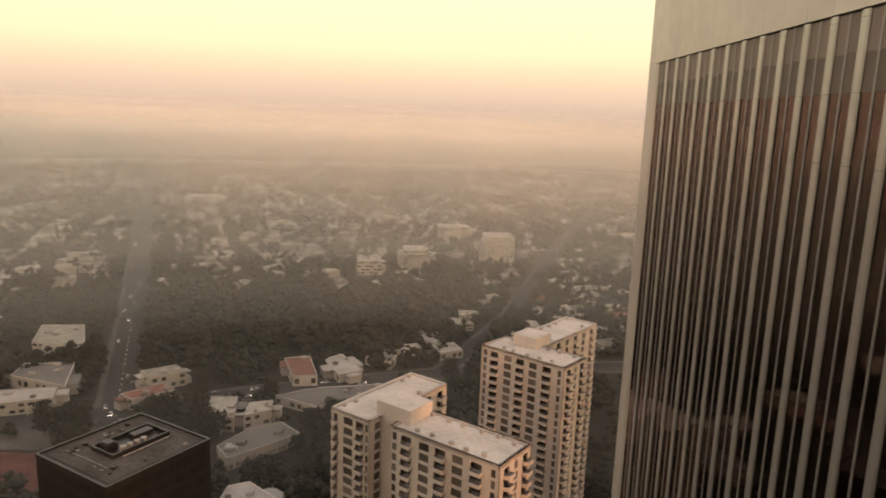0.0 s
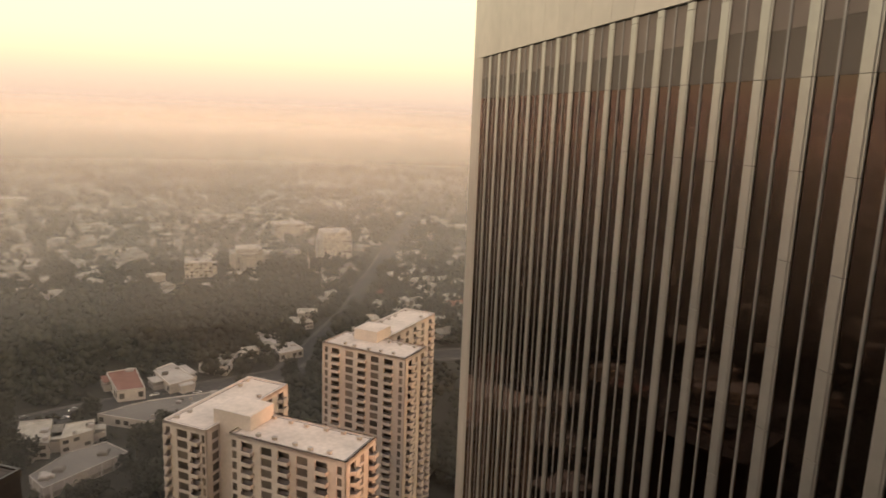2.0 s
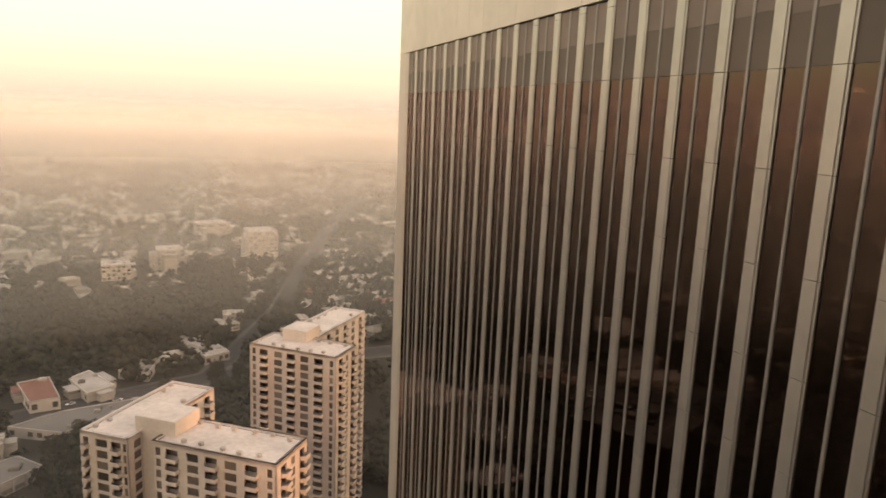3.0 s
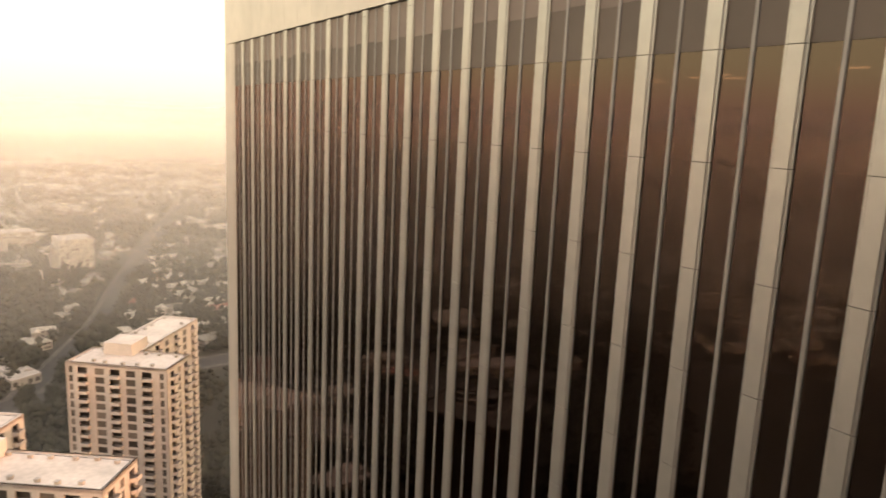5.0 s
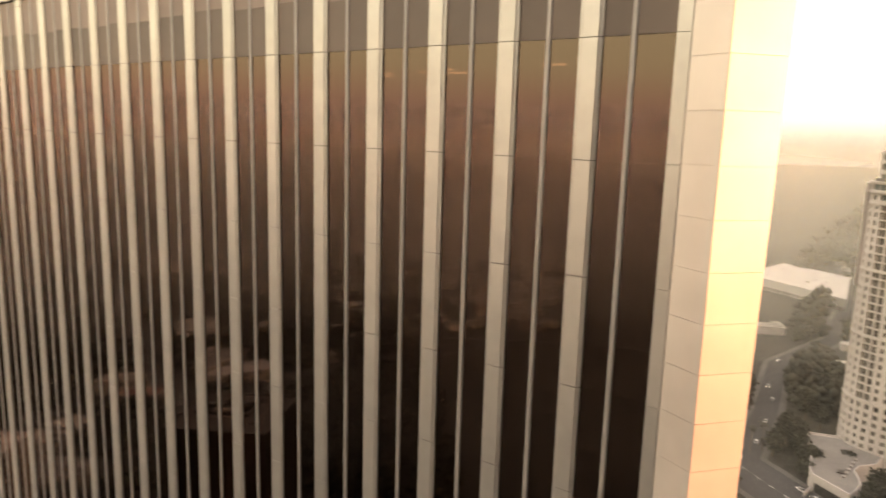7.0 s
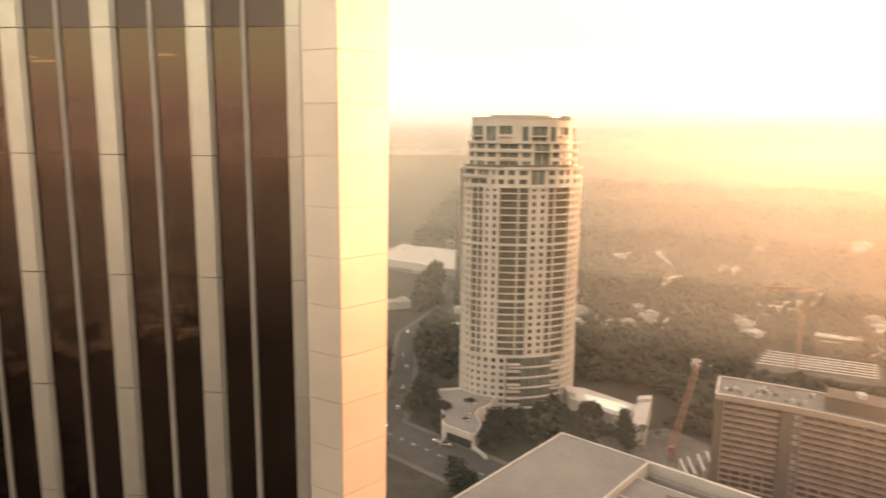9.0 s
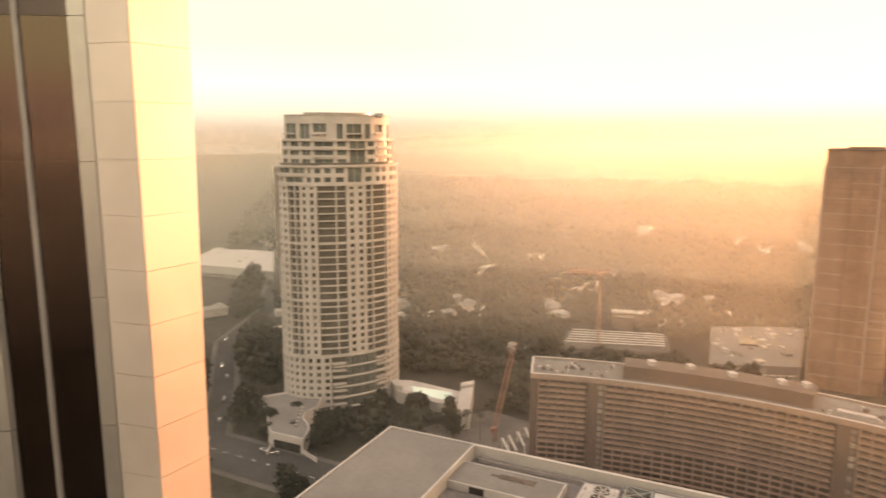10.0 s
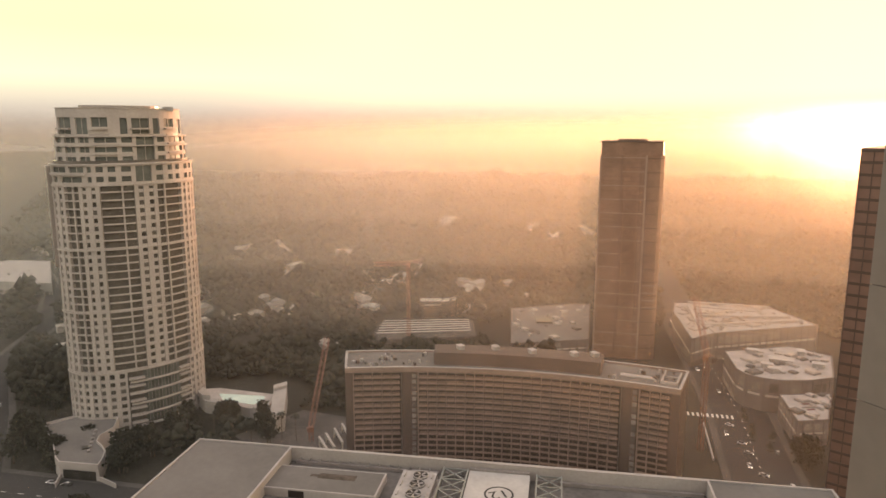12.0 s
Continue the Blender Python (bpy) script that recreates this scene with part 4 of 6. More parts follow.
    for x, y in ((-22, 3), (16, -6), (-24, -3)):
        piece("roof_hut", Shape().box(OVAL_C[0] + x * 0.3 - 2.2, OVAL_C[0] + x * 0.3 + 2.2, OVAL_C[1] + x - 1.5, OVAL_C[1] + x + 1.5, 166.8, 169.0), ROOF_WHITE)
    piece("side_wing", ring(Shape(), A + 1.6, B + 1.6, 150, 180, 6, 88, 138.6), MULLION, "dark flat end wing of the tower")
    piece("wing_cap", ring(Shape(), A + 1.9, B + 1.9, 150, 180.4, 6.3, 138.6, 139.4), LIMESTONE)


build_oval_tower()


# ---- the near flat roof ----
def near_roof_frame(p, d):
    """Plan of the near office roof: p metres along its far edge from the northern corner, d metres towards the viewpoint."""
    return (219.9 - 0.567 * p - 0.824 * d, -16.6 - 0.824 * p + 0.567 * d)


def build_near_roof():
    t = thing("flat_roofed_office", pose(0, 0, 0), "pale flat-roofed office building with a sunken roof full of plant", "office building")
    q = near_roof_frame

    def block(p0, p1, d0, d1, z0, z1, s=None):
        return (s or Shape()).prism([q(p0, d0), q(p0, d1), q(p1, d1), q(p1, d0)], z0, z1)

    part("wall", block(0, 186, 0.5, 90, 0, 57.4), CONCRETE, t)
    part("sunken_roof", block(31, 153, 1.2, 88, 57.4, 57.55), ROOF_GREY, t, "dark grey sunken roof")
    part("end_block", block(0, 31, 0, 90, 57.4, 61.6), CONCRETE, t)
    part("end_block", block(153, 186, 0, 90, 57.4, 61.6), CONCRETE, t)
    part("end_roof", block(0.7, 30.3, 0.7, 89, 61.6, 61.68), ROOF_FLAT, t, "pale grey smooth roof")
    part("end_roof", block(153.7, 185.3, 0.7, 89, 61.6, 61.68), ROOF_FLAT, t, "pale grey smooth roof")
    part("parapet_wall", block(31, 153, 0, 1.2, 50, 62.0), CONCRETE, t, "tall pale parapet wall")
    for p0, p1 in ((0, 31), (153, 186)):
        edge = block(p0, p1, 0, 0.6, 61.6, 62.0)
        block(p0, p1, 89.4, 90, 61.6, 62.0, edge)
        block(p0, p0 + 0.6, 0.6, 89.4, 61.6, 62.0, edge)
        block(p1 - 0.6, p1, 0.6, 89.4, 61.6, 62.0, edge)
        part("parapet", edge, CONCRETE, t)
    part("cable_tray", block(33, 84, 2.0, 2.9, 57.6, 58.6), MULLION, t, "grey metal trunking along the wall")
    part("cable_tray", block(106, 152, 2.0, 2.9, 57.6, 58.6), MULLION, t, "grey metal trunking along the wall")
    for i in range(16):
        part("bracket", block(34 + i * 3.1, 34.25 + i * 3.1, 1.2, 2.9, 58.6, 59.0), MULLION, t)
    # plant house with a stained roof
    house = part("plant_house", block(30.5, 63, 8.5, 21.5, 57.5, 60.0), CONCRETE, t, "low pale plant house")
    part("plant_roof", block(31, 62.5, 9.0, 21.0, 60.0, 60.06), ROOF_FLAT, house)
    part("stain", block(44, 55, 11.5, 14.5, 60.06, 60.075), BRONZE_STAIN, house, "brown water stain on the roof")
    part("stain", block(41.5, 47, 12.4, 13.8, 60.078, 60.09), BRONZE_STAIN, house, "brown water stain on the roof")
    part("plant_door", block(38, 42.5, 21.45, 21.6, 57.6, 59.6), BRONZE, house, "dark louvred opening")
    # cooling unit with three fans
    part("unit_curb", block(66.6, 78.2, 5.4, 22.4, 57.5, 57.9), MULLION, t)
    unit = part("cooling_unit", block(67.4, 77.4, 6.0, 21.8, 57.9, 60.2), ROOF_WHITE, t, "white cooling unit with three round fans")
    fan_blade = Shape().prism([(0.3, -0.14), (1.7, -0.34), (1.75, 0.3), (0.3, 0.2)], 0.0, 0.06).mesh("fan_blade", MULLION)
    for d in (8.6, 13.6, 18.8):
        x, y = q(73.0, d)
        fan = part("fan_ring", Shape().drum(0, 0, 0, 0.35, 2.25, 2.15, 24), TAR, unit, "dark round fan housing")
        fan.location = (x, y, 60.2)
        rim = Shape()
        for i in range(24):
            a0, a1 = 2 * math.pi * i / 24, 2 * math.pi * (i + 1) / 24
            rim.prism([(r * math.cos(a), r * math.sin(a)) for r, a in ((2.1, a0), (2.35, a0), (2.35, a1), (2.1, a1))], 0.3, 0.55)
        part("fan_rim", rim, ROOF_WHITE, fan)
        for k in range(5):
            part("fan_blade", fan_blade, MULLION, fan).matrix_basis = pose(0, 0, 0.4, 0, 0, 72 * k + 8 * d) @ pose(0, 0, 0, 14, 0, 0)
        for p0 in (68.2, 76.2):
            part("lifting_lug", block(p0, p0 + 0.4, d - 1.2, d + 1.2, 60.2, 60.6), ROOF_WHITE, unit)
    # lattice frames on both sides of the landing pad
    for p0 in (79.0, 106.0):
        frame_ob = thing("steel_lattice_frame", pose(0, 0, 0), "grey-green steel lattice frame on the roof", "steel frame", "lattice frames beside the landing pad")
        for d in (3.0, 9.0, 15.0, 21.0):
            for pa, pb in (((p0, d), (p0 + 7, d)), ((p0, d), (p0 + 7, d + 6)), ((p0 + 7, d), (p0, d + 6))):
                a, b = q(*pa), q(*pb)
                part("beam", Shape().beam((*a, 60.2), (*b, 60.2), 0.35), STEEL, frame_ob)
            for pp in (p0, p0 + 7):
                x, y = q(pp, d)
                part("post", Shape().box(x - 0.15, x + 0.15, y - 0.15, y + 0.15, 57.5, 60.2), STEEL, frame_ob)
        for pp in (p0, p0 + 7):
            part("beam", Shape().beam((*q(pp, 2.5), 60.3), (*q(pp, 28), 60.3), 0.4), STEEL, frame_ob)
    # landing pad with its number in a ring
    pad = part("landing_pad", block(86.5, 104.0, 2.6, 30, 58.4, 60.0), PAD_WHITE, t, "white painted landing pad")
    part("pad_screen", block(86.5, 104.0, 1.3, 2.5, 57.5, 60.5), MULLION, pad, "grey louvred screen")
    for i in range(6):
        part("pad_lamp", block(88 + i * 2.8, 88.2 + i * 2.8, 2.3, 2.5, 60.5, 60.75), PAD_WHITE, pad)
    ring_shape = Shape()
    cx, cy = q(96.0, 14.5)
    for i in range(48):
        a0, a1 = 2 * math.pi * i / 48, 2 * math.pi * (i + 1) / 48
        ring_shape.prism([(cx + r * math.cos(a), cy + r * math.sin(a)) for r, a in ((3.55, a0), (4.1, a0), (4.1, a1), (3.55, a1))], 60.0, 60.02)
    part("painted_ring", ring_shape, TAR, pad, "dark painted ring")
    text = bpy.data.curves.new("number_curve", "FONT")
    text.body, text.size, text.align_x, text.align_y, text.extrude = "12", 5.6, "CENTER", "CENTER", 0.008
    text.materials.append(TAR)
    number = new("painted_number", text)
    number.parent = pad
    number.matrix_basis = pose(cx, cy, 60.012, 0, 0, 80)
    tagged(number, "dark painted number 12")


build_near_roof()


# ---- the slim brown tower beyond the hotel, and the tower by the sun ----
def glass_tower(name, x, y, turn, w, d, h, label, mat, step):
    t = thing(name, pose(x, y, 0, 0, 0, turn), label, "office tower")
    part("glass_body", Shape().box(0.3, w - 0.3, 0.3, d - 0.3, 0, h - 0.5), mat, t)
    z = step
    while z < h:
        part("floor_band", Shape().box(0.1, w - 0.1, 0.1, d - 0.1, z, z + 0.9), HOTEL_WALL, t)
        z += step
    part("roof", Shape().box(0, w, 0, d, h - 1.2, h), HOTEL_WALL, t)
    n = int(w / 3.4)
    for i in range(n + 1):
        x = 0.2 + (w - 0.4) * i / n
        part("upright", Shape().box(x - 0.14, x + 0.14, 0.05, 0.32, 0, h - 1.2), HOTEL_WALL, t)
    for i in range(9):
        y = 0.2 + (d - 0.4) * i / 8
        part("upright", Shape().box(0.05, 0.32, y - 0.14, y + 0.14, 0, h - 1.2), HOTEL_WALL, t)
    part("roof_plant", Shape().box(w * 0.3, w * 0.75, d * 0.3, d * 0.7, h, h + 1.4), HOTEL_WALL, t)
    return t


def build_slim_tower():
    """Two glass slabs side by side, the far one set back, with broken pale floor lines and a plain cap."""
    w, d, h = 42.0, 36.0, 149.5
    t = thing("brown_office_tower", pose(380.5, -292.5, 0, 0, 0, 229.7), "slim orange-brown glass office tower with broken pale floor lines", "office tower")
    part("glass_body", Shape().prism([(0.4, 0.4), (w * 0.72, 0.4), (w * 0.72, 1.6), (w * 0.93, 2.4), (w - 0.4, 6.0), (w - 0.4, d - 0.4), (0.4, d - 0.4)], 0, h - 9.0), SLIM_GLASS, t)
    part("cap", Shape().prism([(0.8, 0.8), (w - 1.6, 0.8), (w - 1.0, 5.0), (w - 1.0, d - 0.8), (0.8, d - 0.8)], h - 9.0, h - 0.6), SLIM_GLASS, t, "plain glass cap")
    part("roof", Shape().box(0.2, w - 0.6, 0.2, d, h - 0.6, h), HOTEL_WALL, t)
    part("roof_plant", Shape().box(w * 0.26, w * 0.72, d * 0.2, d * 0.7, h, h + 1.3), HOTEL_WALL, t)
    part("corner_post", Shape().box(0.0, 1.0, 0.0, 1.0, 0, h - 9.0), HOTEL_BALCONY, t, "pale corner post")
    part("corner_post", Shape().box(w * 0.70, w * 0.73, 0.05, 0.9, 0, h - 9.0), HOTEL_BALCONY, t, "pale corner post")
    part("dividing_line", Shape().box(w * 0.335, w * 0.35, 0.2, 0.5, 0, h - 9.0), BROWN_GLASS, t)
    rng = random.Random(17)
    for k in range(15):
        z = h - 11.0 - 9.3 * k
        for a, b in ((1.0, w * 0.335), (w * 0.35, w * 0.70)):
            if rng.random() < 0.94:
                part("floor_line", Shape().box(a, b, 0.1, 0.45, z, z + 0.55), HOTEL_BALCONY, t, "pale floor line")
        part("floor_line", Shape().prism([(w * 0.73, 1.3), (w * 0.93, 2.1), (w - 0.1, 5.9), (w - 0.4, 6.1), (w * 0.925, 2.5), (w * 0.73, 1.7)], z - 0.5, z - 0.1), HOTEL_WALL, t)
        for j in range(1, 3):
            part("storey_joint", Shape().box(1.0, w * 0.70, 0.25, 0.42, z - 3.1 * j, z - 3.1 * j + 0.2), BROWN_GLASS, t)
        part("side_line", Shape().box(0.1, 0.42, 1.0, d - 0.5, z, z + 0.55), HOTEL_WALL, t)
    for k in range(4):
        z = 52.0 - 5.2 * k
        part("bay_rail", Shape().prism([(w * 0.74, 0.6), (w * 0.90, 1.0), (w * 0.985, 4.6), (w * 0.99, 6.0), (w * 0.92, 2.6), (w * 0.74, 1.6)], z, z + 0.6), HOTEL_BALCONY, t, "pale rail of the rounded bay")


build_slim_tower()
glass_tower("dark_office_tower", 141.4, -206.2, 205, 45, 45, 153, "dark brick-brown office tower against the sun", BROWN_GLASS, 3.8)


# ---- streets ----
def strip(points, wide, z, s=None):
    """A band of that width along a line in plan, mitred at its bends."""
    s = s or Shape()
    pts = [Vector(p) for p in points]
    offs = []
    for i, p in enumerate(pts):
        d = (pts[min(i + 1, len(pts) - 1)] - pts[max(i - 1, 0)]).normalized()
        offs.append(Vector((-d.y, d.x)) * wide / 2)
    for i in range(len(pts) - 1):
        a, b, m, n = pts[i], pts[i + 1], offs[i], offs[i + 1]
        s.prism([tuple(a - m), tuple(b - n), tuple(b + n), tuple(a + m)], -0.3, z)
    return s


BOULEVARD = [(-150, 285), (-172, 344), (-242, 517), (-398, 890), (-640, 1470), (-1060, 2480)]
AVENUE = [(-420, 262), (-300, 300), (-190, 338), (-99, 382), (0, 420), (80, 440), (190, 452), (420, 470)]
LANE = [(0, 420), (54, 556), (90, 690), (150, 900), (260, 1250)]
STAR_AVENUE = [(420, 160), (352, 75), (300, 5), (262, -60), (208, -140), (160, -205), (110, -280)]
HILL_ROAD = [(348, 66), (430, 72), (530, 84), (620, 62), (760, 66), (1000, 110)]
CROSS_STREET = [(190, -245), (262, -305), (340, -360), (440, -430), (640, -570)]
STREETS = [("boulevard", BOULEVARD, 17), ("avenue", AVENUE, 15), ("lane", LANE, 11), ("wide_avenue", STAR_AVENUE, 30), ("hill_road", HILL_ROAD, 13), ("cross_street", CROSS_STREET, 30)]
for i, (name, line, wide) in enumerate(STREETS):
    single(f"pavement_{name}", strip(line, wide + 7, 0.16 + 0.006 * i), PAVING, "pale concrete pavement along the street", "pavement", kind="structure")
    single(f"road_{name}", strip(line, wide, 0.20 + 0.006 * i), ASPHALT, "worn grey asphalt street", "road", kind="structure")
LINE_PAINT = material("worn_white_road_paint", (0.55, 0.52, 0.47), 0.8, 0.0, 0.2, 1.0, 0.2, 0.2)


def lane_marks(name, line, z):
    s = Shape()
    for a, b in zip(line, line[1:]):
        a, b = Vector(a), Vector(b)
        d, long = (b - a).normalized(), (b - a).length
        at = 3.0
        while at < long - 5:
            s.slab(tuple(a + d * at), tuple(a + d * (at + 3.0)), 0.3, z, z + 0.012)
            at += 9.0
    single(name, s, LINE_PAINT, "dashed white lane marks", "road marking", kind="structure")


lane_marks("road_marks_boulevard", BOULEVARD[:4], 0.205)
lane_marks("road_marks_wide_avenue", STAR_AVENUE, 0.225)
lane_marks("road_marks_cross_street", CROSS_STREET, 0.235)
zebra = Shape()
for i in range(12):
    q = Vector((277, -275)) + Vector((0.78, -0.62)) * 0 + Vector((-0.62, -0.78)) * i * 2.6
    zebra.slab(tuple(q), tuple(q + Vector((0.78, -0.62)) * 5), 1.2, 0.22, 0.245)
single("zebra_crossing", zebra, LINE_PAINT, "white zebra crossing stripes on the asphalt", "road marking", kind="structure")


# ---- trees ----
def crown_cloud(rng, clumps, size, high, wide, leafy):
    """Corners and faces of a crown: many small jittered clumps in an uneven mass."""
    v, f = [], []
    for _ in range(clumps):
        q, h = rng.uniform(0, 2 * math.pi), rng.random()
        r = wide * math.sqrt(rng.random()) * (1.0 - 0.65 * abs(h - 0.35) ** 1.2) * rng.choice((1, 1, 0.85, 1.12))
        c = Vector((r * math.cos(q), r * math.sin(q), high * (0.35 + 0.65 * h)))
        sz = size * rng.uniform(0.6, 1.35)
        if leafy:
            for _ in range(6):
                n = Vector((rng.gauss(0, 1), rng.gauss(0, 1), rng.gauss(0.4, 1))).normalized()
                u = n.orthogonal().normalized() * sz * rng.uniform(0.35, 0.6)
                w = n.cross(u)
                o = c + Vector((rng.gauss(0, 0.4), rng.gauss(0, 0.4), rng.gauss(0, 0.3))) * sz
                k = len(v)
                v.extend([o - u, o + w * 0.8, o + u, o - w * 0.7])
                f.append((k, k + 1, k + 2, k + 3))
        else:
            k = len(v)
            for d in ((1, 0, 0), (-1, 0, 0), (0, 1, 0), (0, -1, 0), (0, 0, 0.8), (0, 0, -0.7)):
                v.append(c + Vector(d) * sz * rng.uniform(0.55, 1.2) + Vector((rng.gauss(0, 0.15), rng.gauss(0, 0.15), rng.gauss(0, 0.15))) * sz)
            f.extend((k + a, k + b, k + c2) for a, b, c2 in ((0, 2, 4), (2, 1, 4), (1, 3, 4), (3, 0, 4), (2, 0, 5), (1, 2, 5), (3, 1, 5), (0, 3, 5)))
    return [tuple(p) for p in v], f


def tree_meshes(count, seed):
    rng, made = random.Random(seed), []
    for i in range(count):
        high, wide = rng.uniform(9, 14), rng.uniform(3.4, 5.2)
        crown = Shape()
        crown.v, crown.f = crown_cloud(rng, 150, 1.1, high, wide, True)
        trunk = Shape().drum(0, 0, -0.2, high * 0.5, 0.32, 0.2, 8)
        for k in range(5):
            q = rng.uniform(0, 6.28)
            trunk.beam((0, 0, high * (0.3 + 0.05 * k)), (wide * 0.6 * math.cos(q), wide * 0.6 * math.sin(q), high * rng.uniform(0.6, 0.8)), 0.18)
        made.append((crown.mesh("crown", FOLIAGE), trunk.mesh("trunk", BARK)))
    return made


TREES = tree_meshes(5, 11)


def plant_tree(x, y, size, rng, group):
    crown, trunk = rng.choice(TREES)
    t = thing("tree", pose(x, y, 0, 0, 0, rng.uniform(0, 360)) @ Matrix.Diagonal((size, size, size * rng.uniform(0.9, 1.2), 1)), "dusty dark green broadleaf street tree", "tree", group)
    part("trunk", trunk, BARK, t)
    part("crown", crown, FOLIAGE, t)
    return t


# palms: bare trunk, a burst of drooping fronds
def palm_mesh(seed):
    rng = random.Random(seed)
    s = Shape()
    for i in range(22):
        q, droop = 2 * math.pi * i / 22 + rng.uniform(-0.1, 0.1), rng.uniform(0.2, 1.2)
        pts = []
        for k in range(5):
            r = 2.6 * k / 4
            pts.append(Vector((r * math.cos(q), r * math.sin(q), 14 + 0.9 * math.sin(k / 4 * 2.0) - droop * (k / 4) ** 2 * 2)))
        side = Vector((-math.sin(q), math.cos(q), 0)) * 0.28
        for k in range(4):
            s.face(pts[k] - side, pts[k + 1] - side * 0.8, pts[k + 1] + side * 0.8, pts[k] + side)
    return s.mesh("fronds", FOLIAGE), Shape().drum(0, 0, -0.2, 14, 0.22, 0.15, 8).mesh("trunk", BARK)


PALM = palm_mesh(3)


# ---- fields of houses and far trees ----
def off_line(p, line):
    best = 1e9
    for a, b in zip(line, line[1:]):
        a, b = Vector(a), Vector(b)
        d = b - a
        k = max(0.0, min(1.0, (p - a).dot(d) / d.length_squared))
        best = min(best, (p - (a + d * k)).length)
    return best


CLEAR = [(409, 1, 48), (355, 28, 34), (400, -60, 42), (365, -310, 46), (0, 180, 45), (38, 245, 48), (-86, 163, 28), (350, -410, 80), (277, -355, 48), (232, -320, 30), (470, -203, 48), (431, -291, 64), (260, -140, 85), (160, -90, 115), (270, -240, 40), (141, -220, 60), (45, 40, 60), (330, -80, 45), (-222, 346, 24), (-158, 372, 30), (-106, 335, 26), (-85, 308, 32), (-75, 255, 18), (-58, 370, 40), (-90, 405, 20), (-60, 415, 22), (-255, 445, 34), (-226, 375, 24), (-190, 285, 34), (-78, 700, 30), (-32, 728, 28), (60, 770, 34), (12, 900, 34), (-415, 1180, 44), (815, 112, 88)]


def free_spot(p, margin, part_of=1.0):
    if any((p.x - x) ** 2 + (p.y - y) ** 2 < (r * part_of + margin) ** 2 for x, y, r in CLEAR):
        return False
    return all(off_line(p, line) > wide / 2 + 4 + margin for _, line, wide in STREETS)


def in_park(p):
    """The wooded golf course beyond the avenue."""
    u, w = (p.x + 95) * 0.93 + (p.y - 520) * 0.36, -(p.x + 95) * 0.36 + (p.y - 520) * 0.93
    return abs(u) < 150 and -80 < w < 95


ROOF_TILE = material("sun_bleached_roof_shingle", (0.27, 0.245, 0.205), 0.9, 0.0, 0.12, 0.8, 0.2, 0.15, each=0.45, island=0.5)
RED_TILE = material("faded_red_roof_tile", (0.17, 0.085, 0.066), 0.9, 0.0, 0.12, 0.8, 0.2, 0.15, each=0.2)
STUCCO = material("pale_house_stucco", (0.37, 0.33, 0.295), 0.9, 0.0, 0.06, 0.8, 0.12, 0.1, each=0.25, island=0.35)


def house_shapes(rng):
    """Walls, roof and windows of one house, its front along x."""
    w, d, h = rng.uniform(9, 15), rng.uniform(7, 10), rng.choice((3.0, 3.4, 5.4))
    walls = Shape().box(-w / 2, w / 2, -d / 2, d / 2, -0.3, h)
    roof = Shape()
    wing = rng.random() < 0.6
    if wing:
        walls.box(-w / 2, -w / 2 + 5.5, -d / 2 - 4.5, -d / 2, -0.3, h)
    o = 0.6
    if rng.random() < 0.3:
        roof.box(-w / 2 - 0.2, w / 2 + 0.2, -d / 2 - 0.2, d / 2 + 0.2, h, h + 0.35)
        roof.box(-w / 2 + 1, -w / 2 + 2.2, -1, 0.2, h + 0.35, h + 1.3)
    else:
        ridge, up = w / 2 - d * 0.42, h + d * 0.2
        a, b, c, e = (-w / 2 - o, -d / 2 - o, h), (w / 2 + o, -d / 2 - o, h), (w / 2 + o, d / 2 + o, h), (-w / 2 - o, d / 2 + o, h)
        r, q = (-ridge, 0, up), (ridge, 0, up)
        for poly in ((a, b, q, r), (b, c, q), (c, e, r, q), (e, a, r), (e, c, b, a)):
            roof.face(*poly)
    if wing:
        x0, x1, y0, y1 = -w / 2 - o, -w / 2 + 5.5 + o, -d / 2 - 4.5 - o, -d / 2 + 2.5
        m = (x0 + x1) / 2
        roof.face((x0, y0, h), (m, y0 + 1.5, h + 1.5), (m, y1, h + 1.5), (x0, y1, h))
        roof.face((x1, y1, h), (m, y1, h + 1.5), (m, y0 + 1.5, h + 1.5), (x1, y0, h))
        roof.face((x0, y0, h), (x1, y0, h), (m, y0 + 1.5, h + 1.5))
    windows = [(x, -d / 2 - 0.04, z) for x in (-w * 0.05, w * 0.18, w * 0.36) for z in ((1.0,) if h < 4 else (0.9, 3.7))]
    return walls, roof, windows


PANE_SMALL = Shape().box(-0.7, 0.7, -0.05, 0.03, 0, 1.4).mesh("window", WINDOW)


